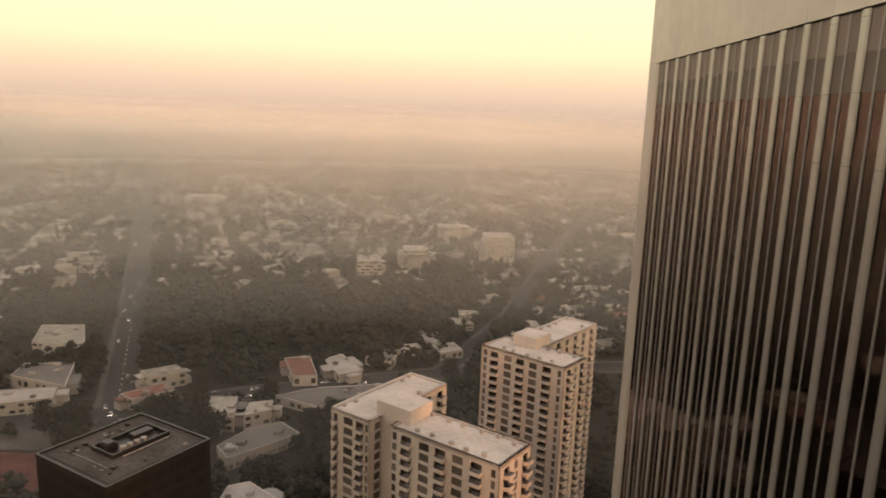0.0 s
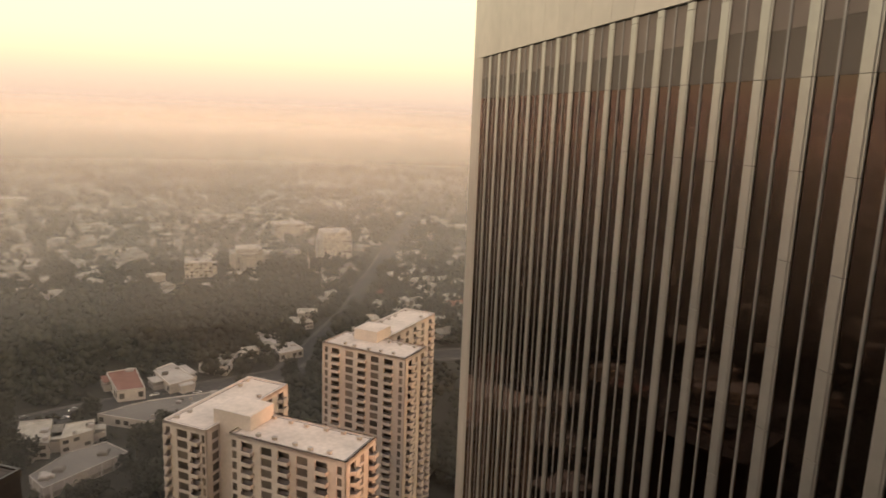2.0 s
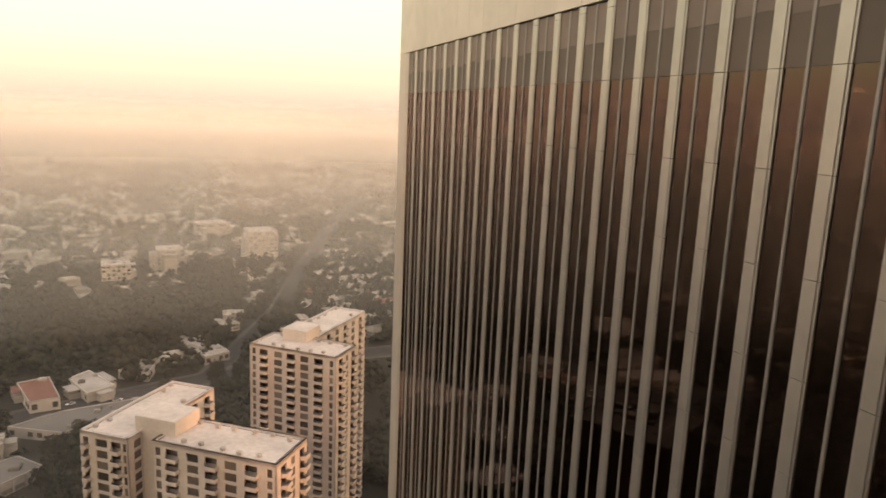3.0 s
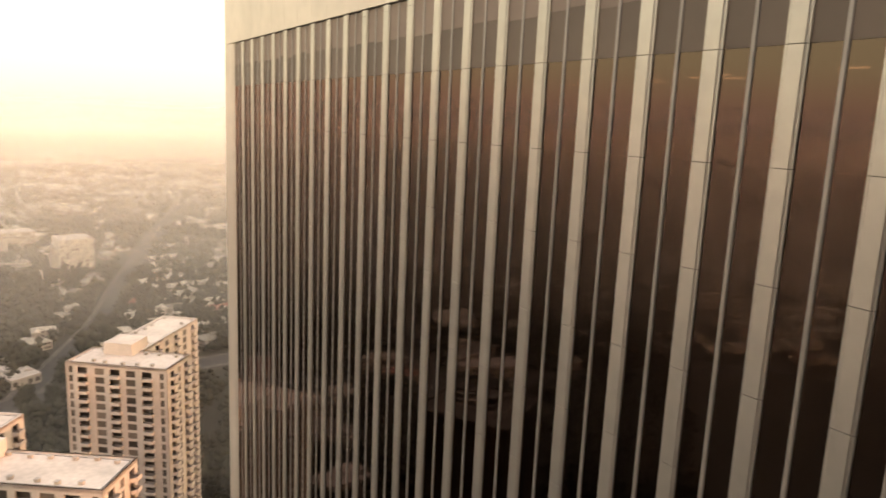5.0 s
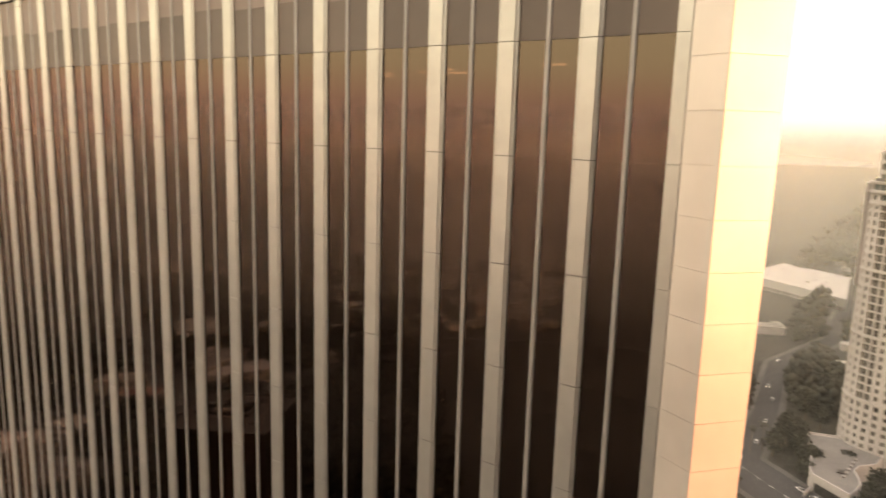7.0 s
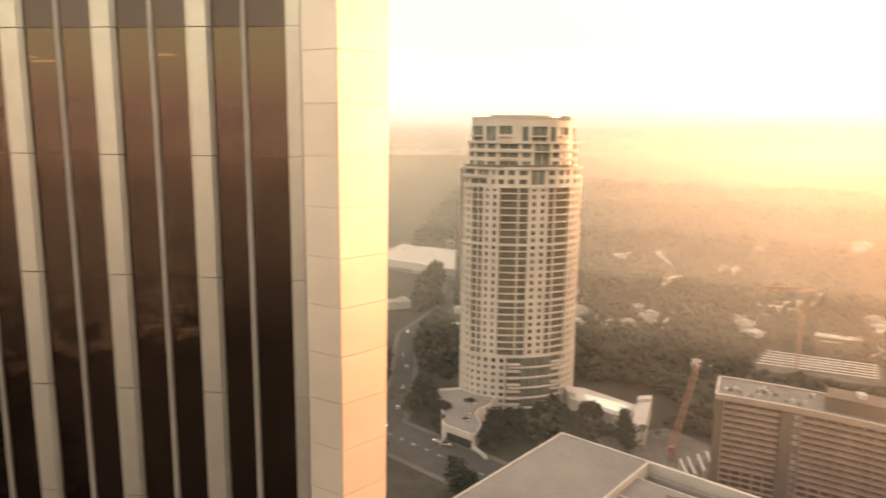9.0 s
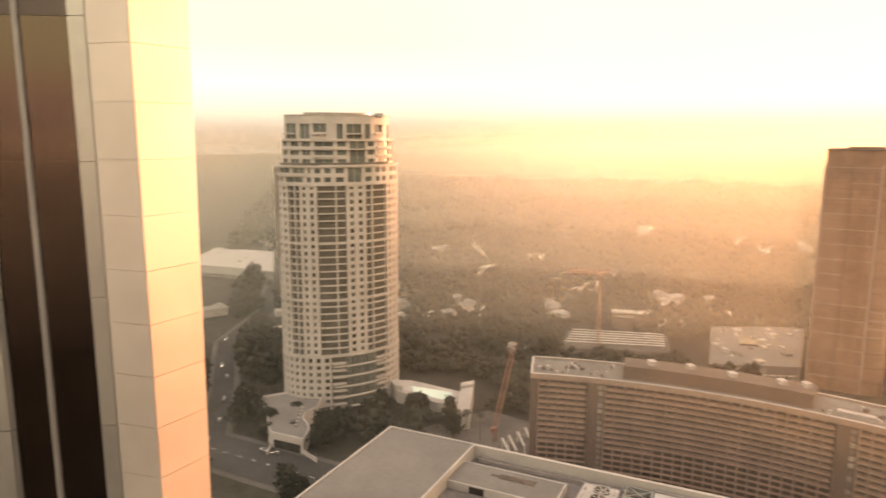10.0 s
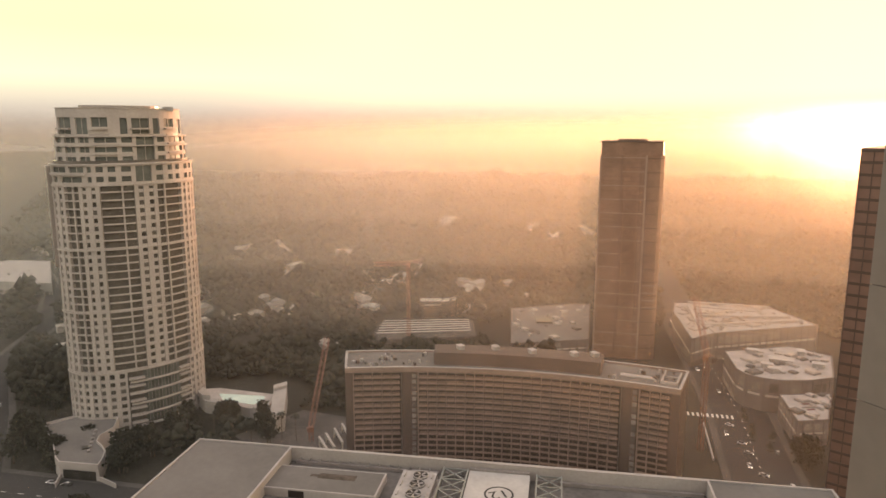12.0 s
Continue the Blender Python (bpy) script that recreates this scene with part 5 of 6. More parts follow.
def build_houses():
    rng = random.Random(21)
    kinds = []
    for i in range(9):
        walls, roof, windows = house_shapes(rng)
        kinds.append((walls.mesh("wall", STUCCO), roof.mesh("roof", RED_TILE if i % 5 == 4 else ROOF_TILE), windows, i % 5 == 4))
    spots = []
    # rows of plots parallel to the boulevard on the plain, and to the hill road towards the sunset
    for base, along, across, n0, n1, m0, m1 in (((-150, 360), Vector((-0.385, 0.923)), Vector((0.923, 0.385)), 0, 64, -52, 68), ((480, -60), Vector((0.93, 0.37)), Vector((0.37, -0.93)), -6, 90, -45, 60)):
        for m in range(m0, m1):
            for n in range(n0, n1):
                hilly = base[0] > 0
                deep, wide = (18.0, 26.0) if hilly else (30.0, 17.0)
                jitter = 5.0 if hilly else 2.5
                p = Vector(base) + along * (n * deep + (40 * math.sin(m * 0.21) if hilly else 10 * math.sin(m * 0.12)) + rng.uniform(-jitter, jitter)) + across * (m * wide + 5.0 * math.sin(n * 0.35 + (m if hilly else 0)) + rng.uniform(-jitter, jitter))
                r = p.length
                bear = math.degrees(math.atan2(-p.x, p.y))
                hills = p.x > 350 and p.y < 120
                if hills != hilly or r > 2500 or bear < -40 and not hills or bear < -168 or bear > 62:
                    continue
                if hills and ((n + m // 3) % 8 == 7 or rng.random() < (0.55 if r < 900 else 0.25) + 0.35 * (math.sin(p.x / 95) * math.sin(p.y / 80) > 0.3)):
                    continue
                # blocks of plots, with a street after every second row and every eleventh plot
                if not hills and (m % 11 == 5 or rng.random() < 0.24 + 0.4 * (math.sin(p.x / 130) * math.sin(p.y / 170 + 2) > 0.35)):
                    continue
                if in_park(p) or not free_spot(p, 9):
                    continue
                turn = math.degrees(math.atan2(across.y, across.x)) + (0 if (m if hilly else n) % 2 else 180) + rng.choice((0, 0, 0, 90)) + rng.uniform(-9, 9) * (1 if hilly else 0.4)
                spots.append((r, p.x, p.y, turn))
    # pale villas on both sides of the lane past the park
    for x, y in ((32, 578), (43, 601), (16, 515), (20, 545), (92, 599), (115, 639), (79, 554), (146, 685), (58, 635), (100, 570), (128, 610), (8, 530), (112, 600), (70, 520), (92, 535), (60, 490), (76, 478)):
        spots.append((math.hypot(x, y) - 150, x, y, rng.uniform(0, 360)))
    spots.sort()
    far_walls, far_roofs = Shape(), Shape()
    for i, (r, x, y, turn) in enumerate(spots):
        walls, roof, windows, red = rng.choice(kinds if rng.random() < 0.5 else kinds[:4])
        if i < 112:
            t = thing("house", pose(x, y, 0, 0, 0, turn), "red-tiled pale stucco house among trees" if red else "pale stucco house with a grey-brown roof among trees", "house", "houses of the hazy suburb")
            part("wall", walls, STUCCO, t)
            part("roof", roof, ROOF_TILE, t)
            for wx, wy, wz in windows:
                part("window", PANE_SMALL, WINDOW, t).location = (wx, wy, wz)
        elif r < 2600:
            grow = 1.25 if x > 350 and y < 120 else 1.15
            m = pose(x, y, 0, 0, 0, turn) @ Matrix.Diagonal((grow * 1.1, grow, min(grow, 1.3), 1))
            for mesh, out in ((walls, far_walls), (roof, far_roofs)):
                k = len(out.v)
                out.v.extend(tuple(m @ v.co) for v in mesh.vertices)
                out.f.extend(tuple(k + j for j in poly.vertices) for poly in mesh.polygons)
    single("far_house_walls", far_walls, STUCCO, "pale walls of many far houses in haze", "houses", kind="stuff")
    single("far_house_roofs", far_roofs, ROOF_TILE, "grey-brown roofs of many far houses in haze", "houses", kind="stuff")
    return spots


HOUSES = build_houses()


def build_far_trees():
    rng = random.Random(5)
    protos = []
    for i in range(16):
        v, f = crown_cloud(rng, 9, 2.7, rng.uniform(8, 12), rng.uniform(3.4, 5.2), False) if i < 8 else crown_cloud(rng, 5, 3.5, rng.uniform(8, 12), rng.uniform(3.4, 5.0), False)
        protos.append((np.array(v), np.array(f)))
    cells = {}
    for r, x, y, _ in HOUSES:
        cells.setdefault((int(x // 20), int(y // 20)), []).append((x, y))
    verts, faces, k, made = [], [], 0, 0
    nprng = np.random.RandomState(8)
    tries = 0
    while made < 36000 and tries < 260000:
        tries += 1
        r = 235 + 1800 * rng.random() ** 1.1
        bear = radians(rng.uniform(-162, -82) if made % 5 < 2 else rng.uniform(-40, 50))
        p = Vector((-math.sin(bear) * r, math.cos(bear) * r))
        hills = p.x > 330 and p.y < 140
        if math.degrees(bear) < -45 and not hills:
            continue
        park = in_park(p)
        patch = math.sin(p.x / 47) * math.sin(p.y / 61 + 1) + math.sin(p.x / 23 + 2) * math.sin(p.y / 29)
        if not park and patch > (0.3 if hills else 0.55) and rng.random() < 0.85:
            continue
        if not free_spot(p, 1.0, 0.9):
            continue
        c = (int(p.x // 20), int(p.y // 20))
        if any((p.x - x) ** 2 + (p.y - y) ** 2 < (170 if hills or park else 45) for i in (-1, 0, 1) for j in (-1, 0, 1) for x, y in cells.get((c[0] + i, c[1] + j), ())):
            continue
        v, f = protos[rng.randrange(8) + (8 if r > 800 else 0)]
        size, q = rng.uniform(0.65, 1.5) * (1.0 if park else (1.0 + min(1.1, max(0.0, r - 450) / 700)) if hills else 0.85), rng.uniform(0, 6.28)
        cq, sq = math.cos(q) * size, math.sin(q) * size
        w = np.empty_like(v)
        w[:, 0], w[:, 1], w[:, 2] = v[:, 0] * cq - v[:, 1] * sq + p.x, v[:, 0] * sq + v[:, 1] * cq + p.y, v[:, 2] * size * rng.uniform(0.8, 1.2) - 1.0
        verts.append(w)
        faces.append(f + k)
        k += len(v)
        made += 1
    v, f = np.concatenate(verts), np.concatenate(faces)
    me = bpy.data.meshes.new("far_trees")
    me.vertices.add(len(v))
    me.vertices.foreach_set("co", v.astype(np.float32).ravel())
    me.loops.add(f.size)
    me.loops.foreach_set("vertex_index", f.astype(np.int32).ravel())
    me.polygons.add(len(f))
    me.polygons.foreach_set("loop_start", np.arange(0, f.size, 3, dtype=np.int32))
    me.polygons.foreach_set("use_smooth", np.ones(len(f), dtype=bool))
    me.update(calc_edges=True)
    me.materials.append(FAR_FOLIAGE)
    tagged(new("far_trees", me), "dark green tree crowns between the far houses", "trees", kind="stuff")


build_far_trees()

# trees that stand apart near the towers, clear of the low blocks
LOW_SPOTS = [(-222, 345, 15), (-258, 445, 20), (-230, 380, 16), (-161, 358, 12), (-163, 383, 12), (-114, 340, 12), (-95, 340, 10), (-86, 308, 15), (-75, 254, 11), (-58, 368, 26), (-87, 405, 14), (-62, 414, 13), (-37, 442, 14)]
rng_trees = random.Random(31)
for x, y, r, n, group in ((372, 45, 26, 16, "trees at the foot of the oval tower"), (368, -24, 14, 5, "trees at the foot of the oval tower"), (345, -52, 14, 3, "trees at the foot of the oval tower"),
                          (62, 215, 16, 10, "trees by the apartment towers"), (-25, 235, 22, 10, "trees by the apartment towers"), (209, -286, 10, 11, "trees by the shopping centre"), (400, 66, 22, 18, "trees at the foot of the oval tower"), (340, 3, 12, 9, "trees at the foot of the oval tower"), (322, 66, 12, 7, "street trees before the oval tower"), (290, 22, 10, 8, "street trees before the oval tower"), (455, 92, 20, 14, "trees along the hill road"), (480, 52, 24, 18, "trees along the hill road"), (372, -40, 7, 4, "trees by the pool"), (354, -56, 6, 3, "trees by the pool"), (440, 60, 30, 16, "trees along the hill road"),
                          (500, 105, 40, 14, "trees along the hill road"), (-190, 400, 14, 8, "trees along the boulevard"), (-215, 470, 14, 8, "trees along the boulevard"), (-150, 305, 30, 22, "trees along the boulevard"), (-120, 318, 16, 12, "trees between the low blocks"), (-60, 335, 16, 14, "trees between the low blocks"), (-45, 300, 22, 18, "trees between the low blocks"), (-130, 365, 14, 10, "trees between the low blocks"), (-95, 378, 10, 8, "trees between the low blocks"), (-225, 410, 16, 12, "trees along the boulevard"), (-262, 360, 20, 14, "trees along the boulevard"), (-60, 275, 18, 12, "trees between the low blocks"), (-185, 320, 12, 8, "trees along the boulevard"), (25, 400, 22, 14, "trees by the apartment towers"), (-20, 345, 20, 12, "trees by the apartment towers")):
    for _ in range(n):
        q, d = rng_trees.uniform(0, 6.28), r * math.sqrt(rng_trees.random())
        p = Vector((x + d * math.cos(q), y + d * math.sin(q)))
        if any(abs(p.x - bx) < bw and abs(p.y - by) < bw for bx, by, bw in LOW_SPOTS):
            continue
        if all(off_line(p, line) > wide / 2 + 3.5 for _, line, wide in STREETS) and (p - Vector(OVAL_C)).length > 39:
            plant_tree(p.x, p.y, rng_trees.uniform(0.8, 1.35), rng_trees, group)


# ---- low blocks of the plain ----
def spot_inside(rng, pts):
    """A random spot well inside an outline round the origin."""
    while True:
        p = Vector((rng.uniform(min(q[0] for q in pts), max(q[0] for q in pts)), rng.uniform(min(q[1] for q in pts), max(q[1] for q in pts))))
        out = p * 1.14
        if sum(((a[1] > out.y) != (b[1] > out.y)) and out.x < (b[0] - a[0]) * (out.y - a[1]) / (b[1] - a[1]) + a[0] for a, b in zip(pts, pts[1:] + pts[:1])) % 2:
            return p


def low_block(name, outline, h, label, wall=None, roof=None, rows=1, category="building", group="", units=3):
    """A flat-roofed building over an outline (counter-clockwise): parapet, window bands of single panes, roof units."""
    wall, roof = wall or STUCCO, roof or ROOF_FLAT
    c = sum((Vector(p) for p in outline), Vector((0, 0))) / len(outline)
    if sum(a[0] * b[1] - a[1] * b[0] for a, b in zip(outline, outline[1:] + outline[:1])) < 0:
        outline = outline[::-1]
    t = thing(name, pose(c.x, c.y, 0), label, category, group)
    pts = [(p[0] - c.x, p[1] - c.y) for p in outline]
    part("wall", Shape().prism(pts, -0.3, h - 0.5), wall, t)
    part("roof", Shape().prism([(x * 0.97, y * 0.97) for x, y in pts], h - 0.6, h - 0.4), roof, t)
    rim = Shape()
    for a, b in zip(pts, pts[1:] + pts[:1]):
        rim.slab(a, b, 0.45, h - 0.5, h)
    part("parapet", rim, wall, t)
    for a, b in zip(pts, pts[1:] + pts[:1]):
        a, b = Vector(a), Vector(b)
        d, long = (b - a).normalized(), (b - a).length
        out = Vector((d.y, -d.x))
        if out.dot(-c) < 0 or long < 6:
            continue
        n = max(1, int(long / 4.2))
        high = (h - 0.8) / max(rows, 1)
        for k in range(rows):
            for i in range(n):
                if (i * 7 + k * 5 + int(long)) % 3 == 0:
                    continue
                m = a + d * (long * (i + 0.5) / n) + out * 0.04
                ob = part("window", PANE_WIDE, WINDOW, t)
                ob.matrix_basis = pose(m.x, m.y, 0.3 + k * high + high * 0.25, 0, 0, math.degrees(math.atan2(d.y, d.x))) @ Matrix.Diagonal((1, 1, high * 0.5, 1))
    rng = random.Random(int(abs(c.x) * 7 + abs(c.y)))
    for a, b in zip(pts, pts[1:] + pts[:1]):
        a, b = Vector(a), Vector(b)
        d, long = (b - a).normalized(), (b - a).length
        out = Vector((d.y, -d.x))
        if rows == 0 and long > 10:
            for i in range(int(long / 5.5)):
                q = a + d * (i + 0.5) * long / int(long / 5.5)
                part("pilaster", Shape().slab(tuple(q + out * 0.3), tuple(q + d * 0.9 + out * 0.3), 0.3, -0.3, h - 0.5), wall, t)
            # flat dark strip on the wall paints the shade of ground floor openings
            part("dark_band", Shape().slab(tuple(a + d * 0.4 + out * 0.05), tuple(b - d * 0.4 + out * 0.05), 0.1, 0.4, min(3.6, h * 0.4)), RECESS, t, "dark strip with the shade of ground floor openings in its colour")
        elif rows and rng.random() < 0.5 and 8 < long < 40:
            e, w = rng.uniform(3, 6), long * rng.uniform(0.3, 0.55)
            q = a + d * rng.uniform(0.05, 0.4) * long
            part("annex", Shape().slab(tuple(q + out * e), tuple(q + d * w + out * e), e, -0.3, h * rng.uniform(0.45, 0.8)), wall, t)
            part("annex_roof", Shape().slab(tuple(q + out * (e + 0.3) - d * 0.3), tuple(q + d * (w + 0.3) + out * (e + 0.3)), e + 0.2, h * 0.8, h * 0.8 + 0.2), roof, t)
    for _ in range(units):
        m = spot_inside(rng, pts)
        w, l = rng.uniform(0.7, 2.2 if units < 12 else 3.4), rng.uniform(0.4, 1.3)
        tall = rng.uniform(0.3, 1.0)
        part("roof_unit", Shape().box(m.x - w, m.x + w, m.y - w * l, m.y + w * l, h - 0.45, h + tall).box(m.x - w * 0.8, m.x + w * 0.8, m.y - w * l * 0.7, m.y + w * l * 0.7, h + tall, h + tall + 0.3), rng.choice((ROOF_WHITE, ROOF_WHITE, ROOF_GREY, MULLION)), t)
    if units > 12:
        for i in range(units // 4):
            p0 = spot_inside(rng, pts)
            run = (Vector(pts[1]) - Vector(pts[0])).normalized() * rng.uniform(4, 9)
            p1 = p0 * 0.92 + rng.choice((run, Vector((-run.y, run.x)))) * (1 if p0.dot(run) < 0 else -1) * 0.8
            part("roof_duct", Shape().beam((p0.x, p0.y, h + 0.2), (p1.x, p1.y, h + 0.2), rng.uniform(0.5, 1.1)), rng.choice((ROOF_WHITE, MULLION)), t)
        for a, b in zip(pts, pts[1:] + pts[:1]):
            a, b = Vector(a), Vector(b)
            d = (b - a).normalized()
            out = Vector((d.y, -d.x))
            if (b - a).length > 7 and out.dot(-c) > 0:
                part("wall_panel", Shape().slab(tuple(a + d * 1.5 + out * 0.25), tuple(b - d * 1.5 + out * 0.25), 0.25, h * 0.45, h * 0.52), LIMESTONE, t, "pale canopy line along the wall")
                # second panel is flat on the wall, with shade put into its colour
                part("wall_panel", Shape().slab(tuple(a + d * 3 + out * 0.12), tuple(a + d * 2 + (b - a) * 0.6 + out * 0.12), 0.12, h * 0.6, h * 0.85), RECESS, t, "flat wall panel darkened by colour as if in shade")
    return t


PANE_WIDE = Shape().box(-1.3, 1.3, -0.03, 0.05, 0, 1).mesh("window", WINDOW)
WHITE_WALL = material("white_painted_render", (0.36, 0.325, 0.29), 0.9, 0.0, 0.05, 0.8, 0.1, 0.1)
BRICK_RED = material("dull_red_court_surface", (0.11, 0.045, 0.036), 0.95, 0.0, 0.15, 0.5, 0.3, 0.08)
PALE_LOT = material("bleached_concrete_yard", (0.095, 0.083, 0.073), 0.95, 0.0, 0.15, 0.4, 0.35, 0.05)

low_block("long_low_office", [(-243, 349), (-232, 331), (-205, 343), (-211, 358)], 7.5, "long low white office with a pale roof", WHITE_WALL, ROOF_WHITE, 2, "office building")
low_block("boulevard_shop", [(-281, 463), (-267, 428), (-229, 421), (-253, 467)], 8, "broad low beige shop building beside the boulevard", STUCCO, ROOF_TILE, 2, "shop")
low_block("boulevard_shop", [(-250, 392), (-246, 372), (-208, 360), (-222, 396)], 7, "broad low beige shop building beside the boulevard", STUCCO, ROOF_FLAT, 1, "shop")
low_block("courtyard_flats", [(-174, 352), (-164, 346), (-148, 362), (-158, 370)], 7, "white two-storey flats with red tiled edges", WHITE_WALL, RED_TILE, 2, "apartment house")
low_block("courtyard_flats", [(-176, 382), (-166, 372), (-150, 385), (-160, 394)], 9, "white two-storey flats with a grey roof", WHITE_WALL, ROOF_TILE, 2, "apartment house")
low_block("white_chapel_house", [(-124, 352), (-119, 327), (-104, 326), (-110, 353)], 8, "white stepped-gable house with a grey roof", WHITE_WALL, ROOF_TILE, 2, "house")
low_block("white_chapel_house", [(-102, 346), (-100, 329), (-88, 337), (-90, 350)], 8, "white house with a stepped front", WHITE_WALL, ROOF_TILE, 2, "house")
low_block("flat_roofed_hall", [(-104, 300), (-95, 288), (-68, 316), (-80, 328), (-94, 320)], 6, "flat grey-roofed hall among trees", STUCCO, ROOF_FLAT, 0, "hall", units=5)
low_block("white_roofed_hall", [(-86, 246), (-66, 246), (-64, 252), (-78, 264), (-86, 260)], 9, "low hall with a white roof", STUCCO, ROOF_WHITE, 1, "hall")
low_block("row_of_shops", [(-92, 362), (-66, 349), (-25, 369), (-30, 386), (-70, 376)], 5.5, "row of low shops with patchy pale roofs", STUCCO, ROOF_FLAT, 1, "shop", units=9)
low_block("red_roofed_house", [(-100, 418), (-88, 388), (-74, 391), (-85, 424)], 7, "broad house with a faded red roof", STUCCO, RED_TILE, 1, "house", units=1)
low_block("terraced_house", [(-75, 422), (-62, 396), (-49, 405), (-66, 433)], 6, "pale flat-roofed house beside the avenue", STUCCO, ROOF_WHITE, 1, "house", units=2)
low_block("terraced_house", [(-50, 430), (-33, 421), (-26, 455), (-40, 462)], 6, "pale flat-roofed house beside the avenue", STUCCO, ROOF_TILE, 1, "house", units=2)
low_block("terraced_house", [(-20, 488), (-1, 442), (14, 450), (-4, 492)], 6, "broad pale house among trees", STUCCO, ROOF_WHITE, 1, "house", units=2)
low_block("white_office_block", [(-90, 686), (-65, 690), (-68, 712), (-93, 708)], 15, "white four-storey office block with a dark window front", WHITE_WALL, ROOF_WHITE, 4, "office building")
low_block("beige_flats", [(-44, 712), (-19, 717), (-22, 742), (-47, 737)], 23, "beige six-storey block of flats", STUCCO, ROOF_WHITE, 6, "apartment house")
low_block("beige_flats", [(45, 757), (76, 762), (72, 795), (41, 790)], 32, "beige block of flats with a flat roof", STUCCO, ROOF_WHITE, 8, "apartment house")
low_block("wide_office", [(-8, 880), (30, 888), (26, 915), (-12, 907)], 22, "wide pale office block", STUCCO, ROOF_WHITE, 5, "office building")
low_block("wide_hall", [(-445, 1166), (-387, 1183), (-395, 1215), (-453, 1198)], 14, "wide pale hall far out in the haze", WHITE_WALL, ROOF_WHITE, 3, "hall")
single("yard_red_court", Shape().prism([(-204, 297), (-180, 259), (-150, 262), (-178, 296)], -0.2, 0.14), BRICK_RED, "dull red sports court", "court", kind="structure")
single("yard_pale", Shape().prism([(-222, 320), (-206, 299), (-182, 300), (-196, 322)], -0.2, 0.12), PALE_LOT, "bleached concrete yard", "yard", kind="structure")

# ---- shopping centre, garages and hotel grounds ----
SHOP_WALL = material("grey_beige_shop_wall", (0.15, 0.125, 0.11), 0.85, 0.0, 0.08, 0.5, 0.2, 0.07, each=0.1)
low_block("shopping_centre", [(414, -398), (392, -376), (333, -337), (337, -361), (320, -444), (374, -455)], 20, "large shopping centre with a pale cluttered roof", SHOP_WALL, ROOF_WHITE, 0, "shopping centre", units=70)
low_block("department_store", [(306, -338), (279, -318.5), (270, -316.5), (261, -320), (254, -327), (248, -340), (245, -357), (271, -391), (296, -384)], 20, "department store with a white roof and rounded front", SHOP_WALL, ROOF_WHITE, 0, "shopping centre", units=26)
low_block("corner_pavilion", [(251, -321), (240, -348), (217, -315), (222, -299)], 14, "small corner pavilion with a pale roof", SHOP_WALL, ROOF_WHITE, 0, "shopping centre", units=14)
for a, b in (((398, -396), (345, -356)), ((405, -404), (366, -450)), ((352, -366), (330, -440)), ((372, -380), (340, -440))):
    low_wall = Shape().slab(a, b, 2.2, 20.0, 21.6)
    single("roof_screen_wall", low_wall, ROOF_WHITE, "pale screen wall on the shopping centre roof", "wall", "roof screens")
# roof lights, large units and a raised skylight on the shop roofs
def roof_box(name, x, y, turn, w, d, z0, z1, mat, label, category, group=""):
    t = thing(name, pose(x, y, z0, 0, 0, turn), label, category, group)
    part("housing", Shape().box(-w / 2, w / 2, -d / 2, d / 2, 0, z1 - z0), mat, t)
    part("cap", Shape().box(-w / 2 - 0.25, w / 2 + 0.25, -d / 2 - 0.25, d / 2 + 0.25, z1 - z0, z1 - z0 + 0.2), PAD_WHITE, t)


roof_box("roof_skylight", 277.6, -354, 38, 13, 8, 19.6, 21.4, MULLION, "raised pale skylight on the department store roof", "skylight")
for x, y, turn in ((295.5, -350.7, 38), (273.4, -337, 38), (281.3, -376, 128), (260.7, -364.5, 38), (266, -334, 38)):
    roof_box("air_unit", x, y, turn, 6.5, 4.2, 19.6, 22.2, ROOF_WHITE, "large white air unit on the department store roof", "air unit", "air units on the department store")
for (xa, ya), (xb, yb), wide in (((394.5, -401.7), (363.8, -432.3), 5.0), ((381.4, -386.4), (339.2, -362.7), 1.2), ((353.9, -373.6), (340.8, -388.5), 1.0), ((378, -384), (336.5, -361), 0.6)):
    single("roof_light", Shape().slab((xa, ya), (xb, yb), wide, 19.55, 20.6), PAD_WHITE, "long white roof light on the shopping centre", "roof light", "long roof lights")
for i in range(4):
    a = Vector((235.6, -320.5)).lerp(Vector((225.6, -313.6)), i / 3.2)
    single("painted_bar", Shape().slab(tuple(a), tuple(a + Vector((-1.1, -4.4))), 1.7, 13.55, 13.64), BRICK_RED, "dull red bar painted on the pavilion roof", "roof marking", "red bars on the pavilion roof")
for x, y, turn, long in ((239.6, -288.9, -50, 11), (234.3, -297.1, -50, 12), (258.3, -304.1, -40, 9), (247, -297, -45, 8), (226, -286, -50, 8), (264, -310, -38, 6)):
    t = thing("planter_bed", pose(x, y, 0.13, 0, 0, turn), "long stone planter bed with dark shrubs on the plaza", "planter", "planter beds on the plaza")
    part("kerb", Shape().box(-long / 2, long / 2, -1.6, 1.6, 0, 0.5), PAVING, t)
    v, f = crown_cloud(random.Random(int(x)), 26, 0.8, 1.9, 1.5, False)
    shrub = Shape()
    shrub.v, shrub.f = [(q[0] * long * 0.28, q[1], q[2] + 0.1) for q in v], [tuple(q) for q in f]
    part("shrubs", shrub, FOLIAGE, t)
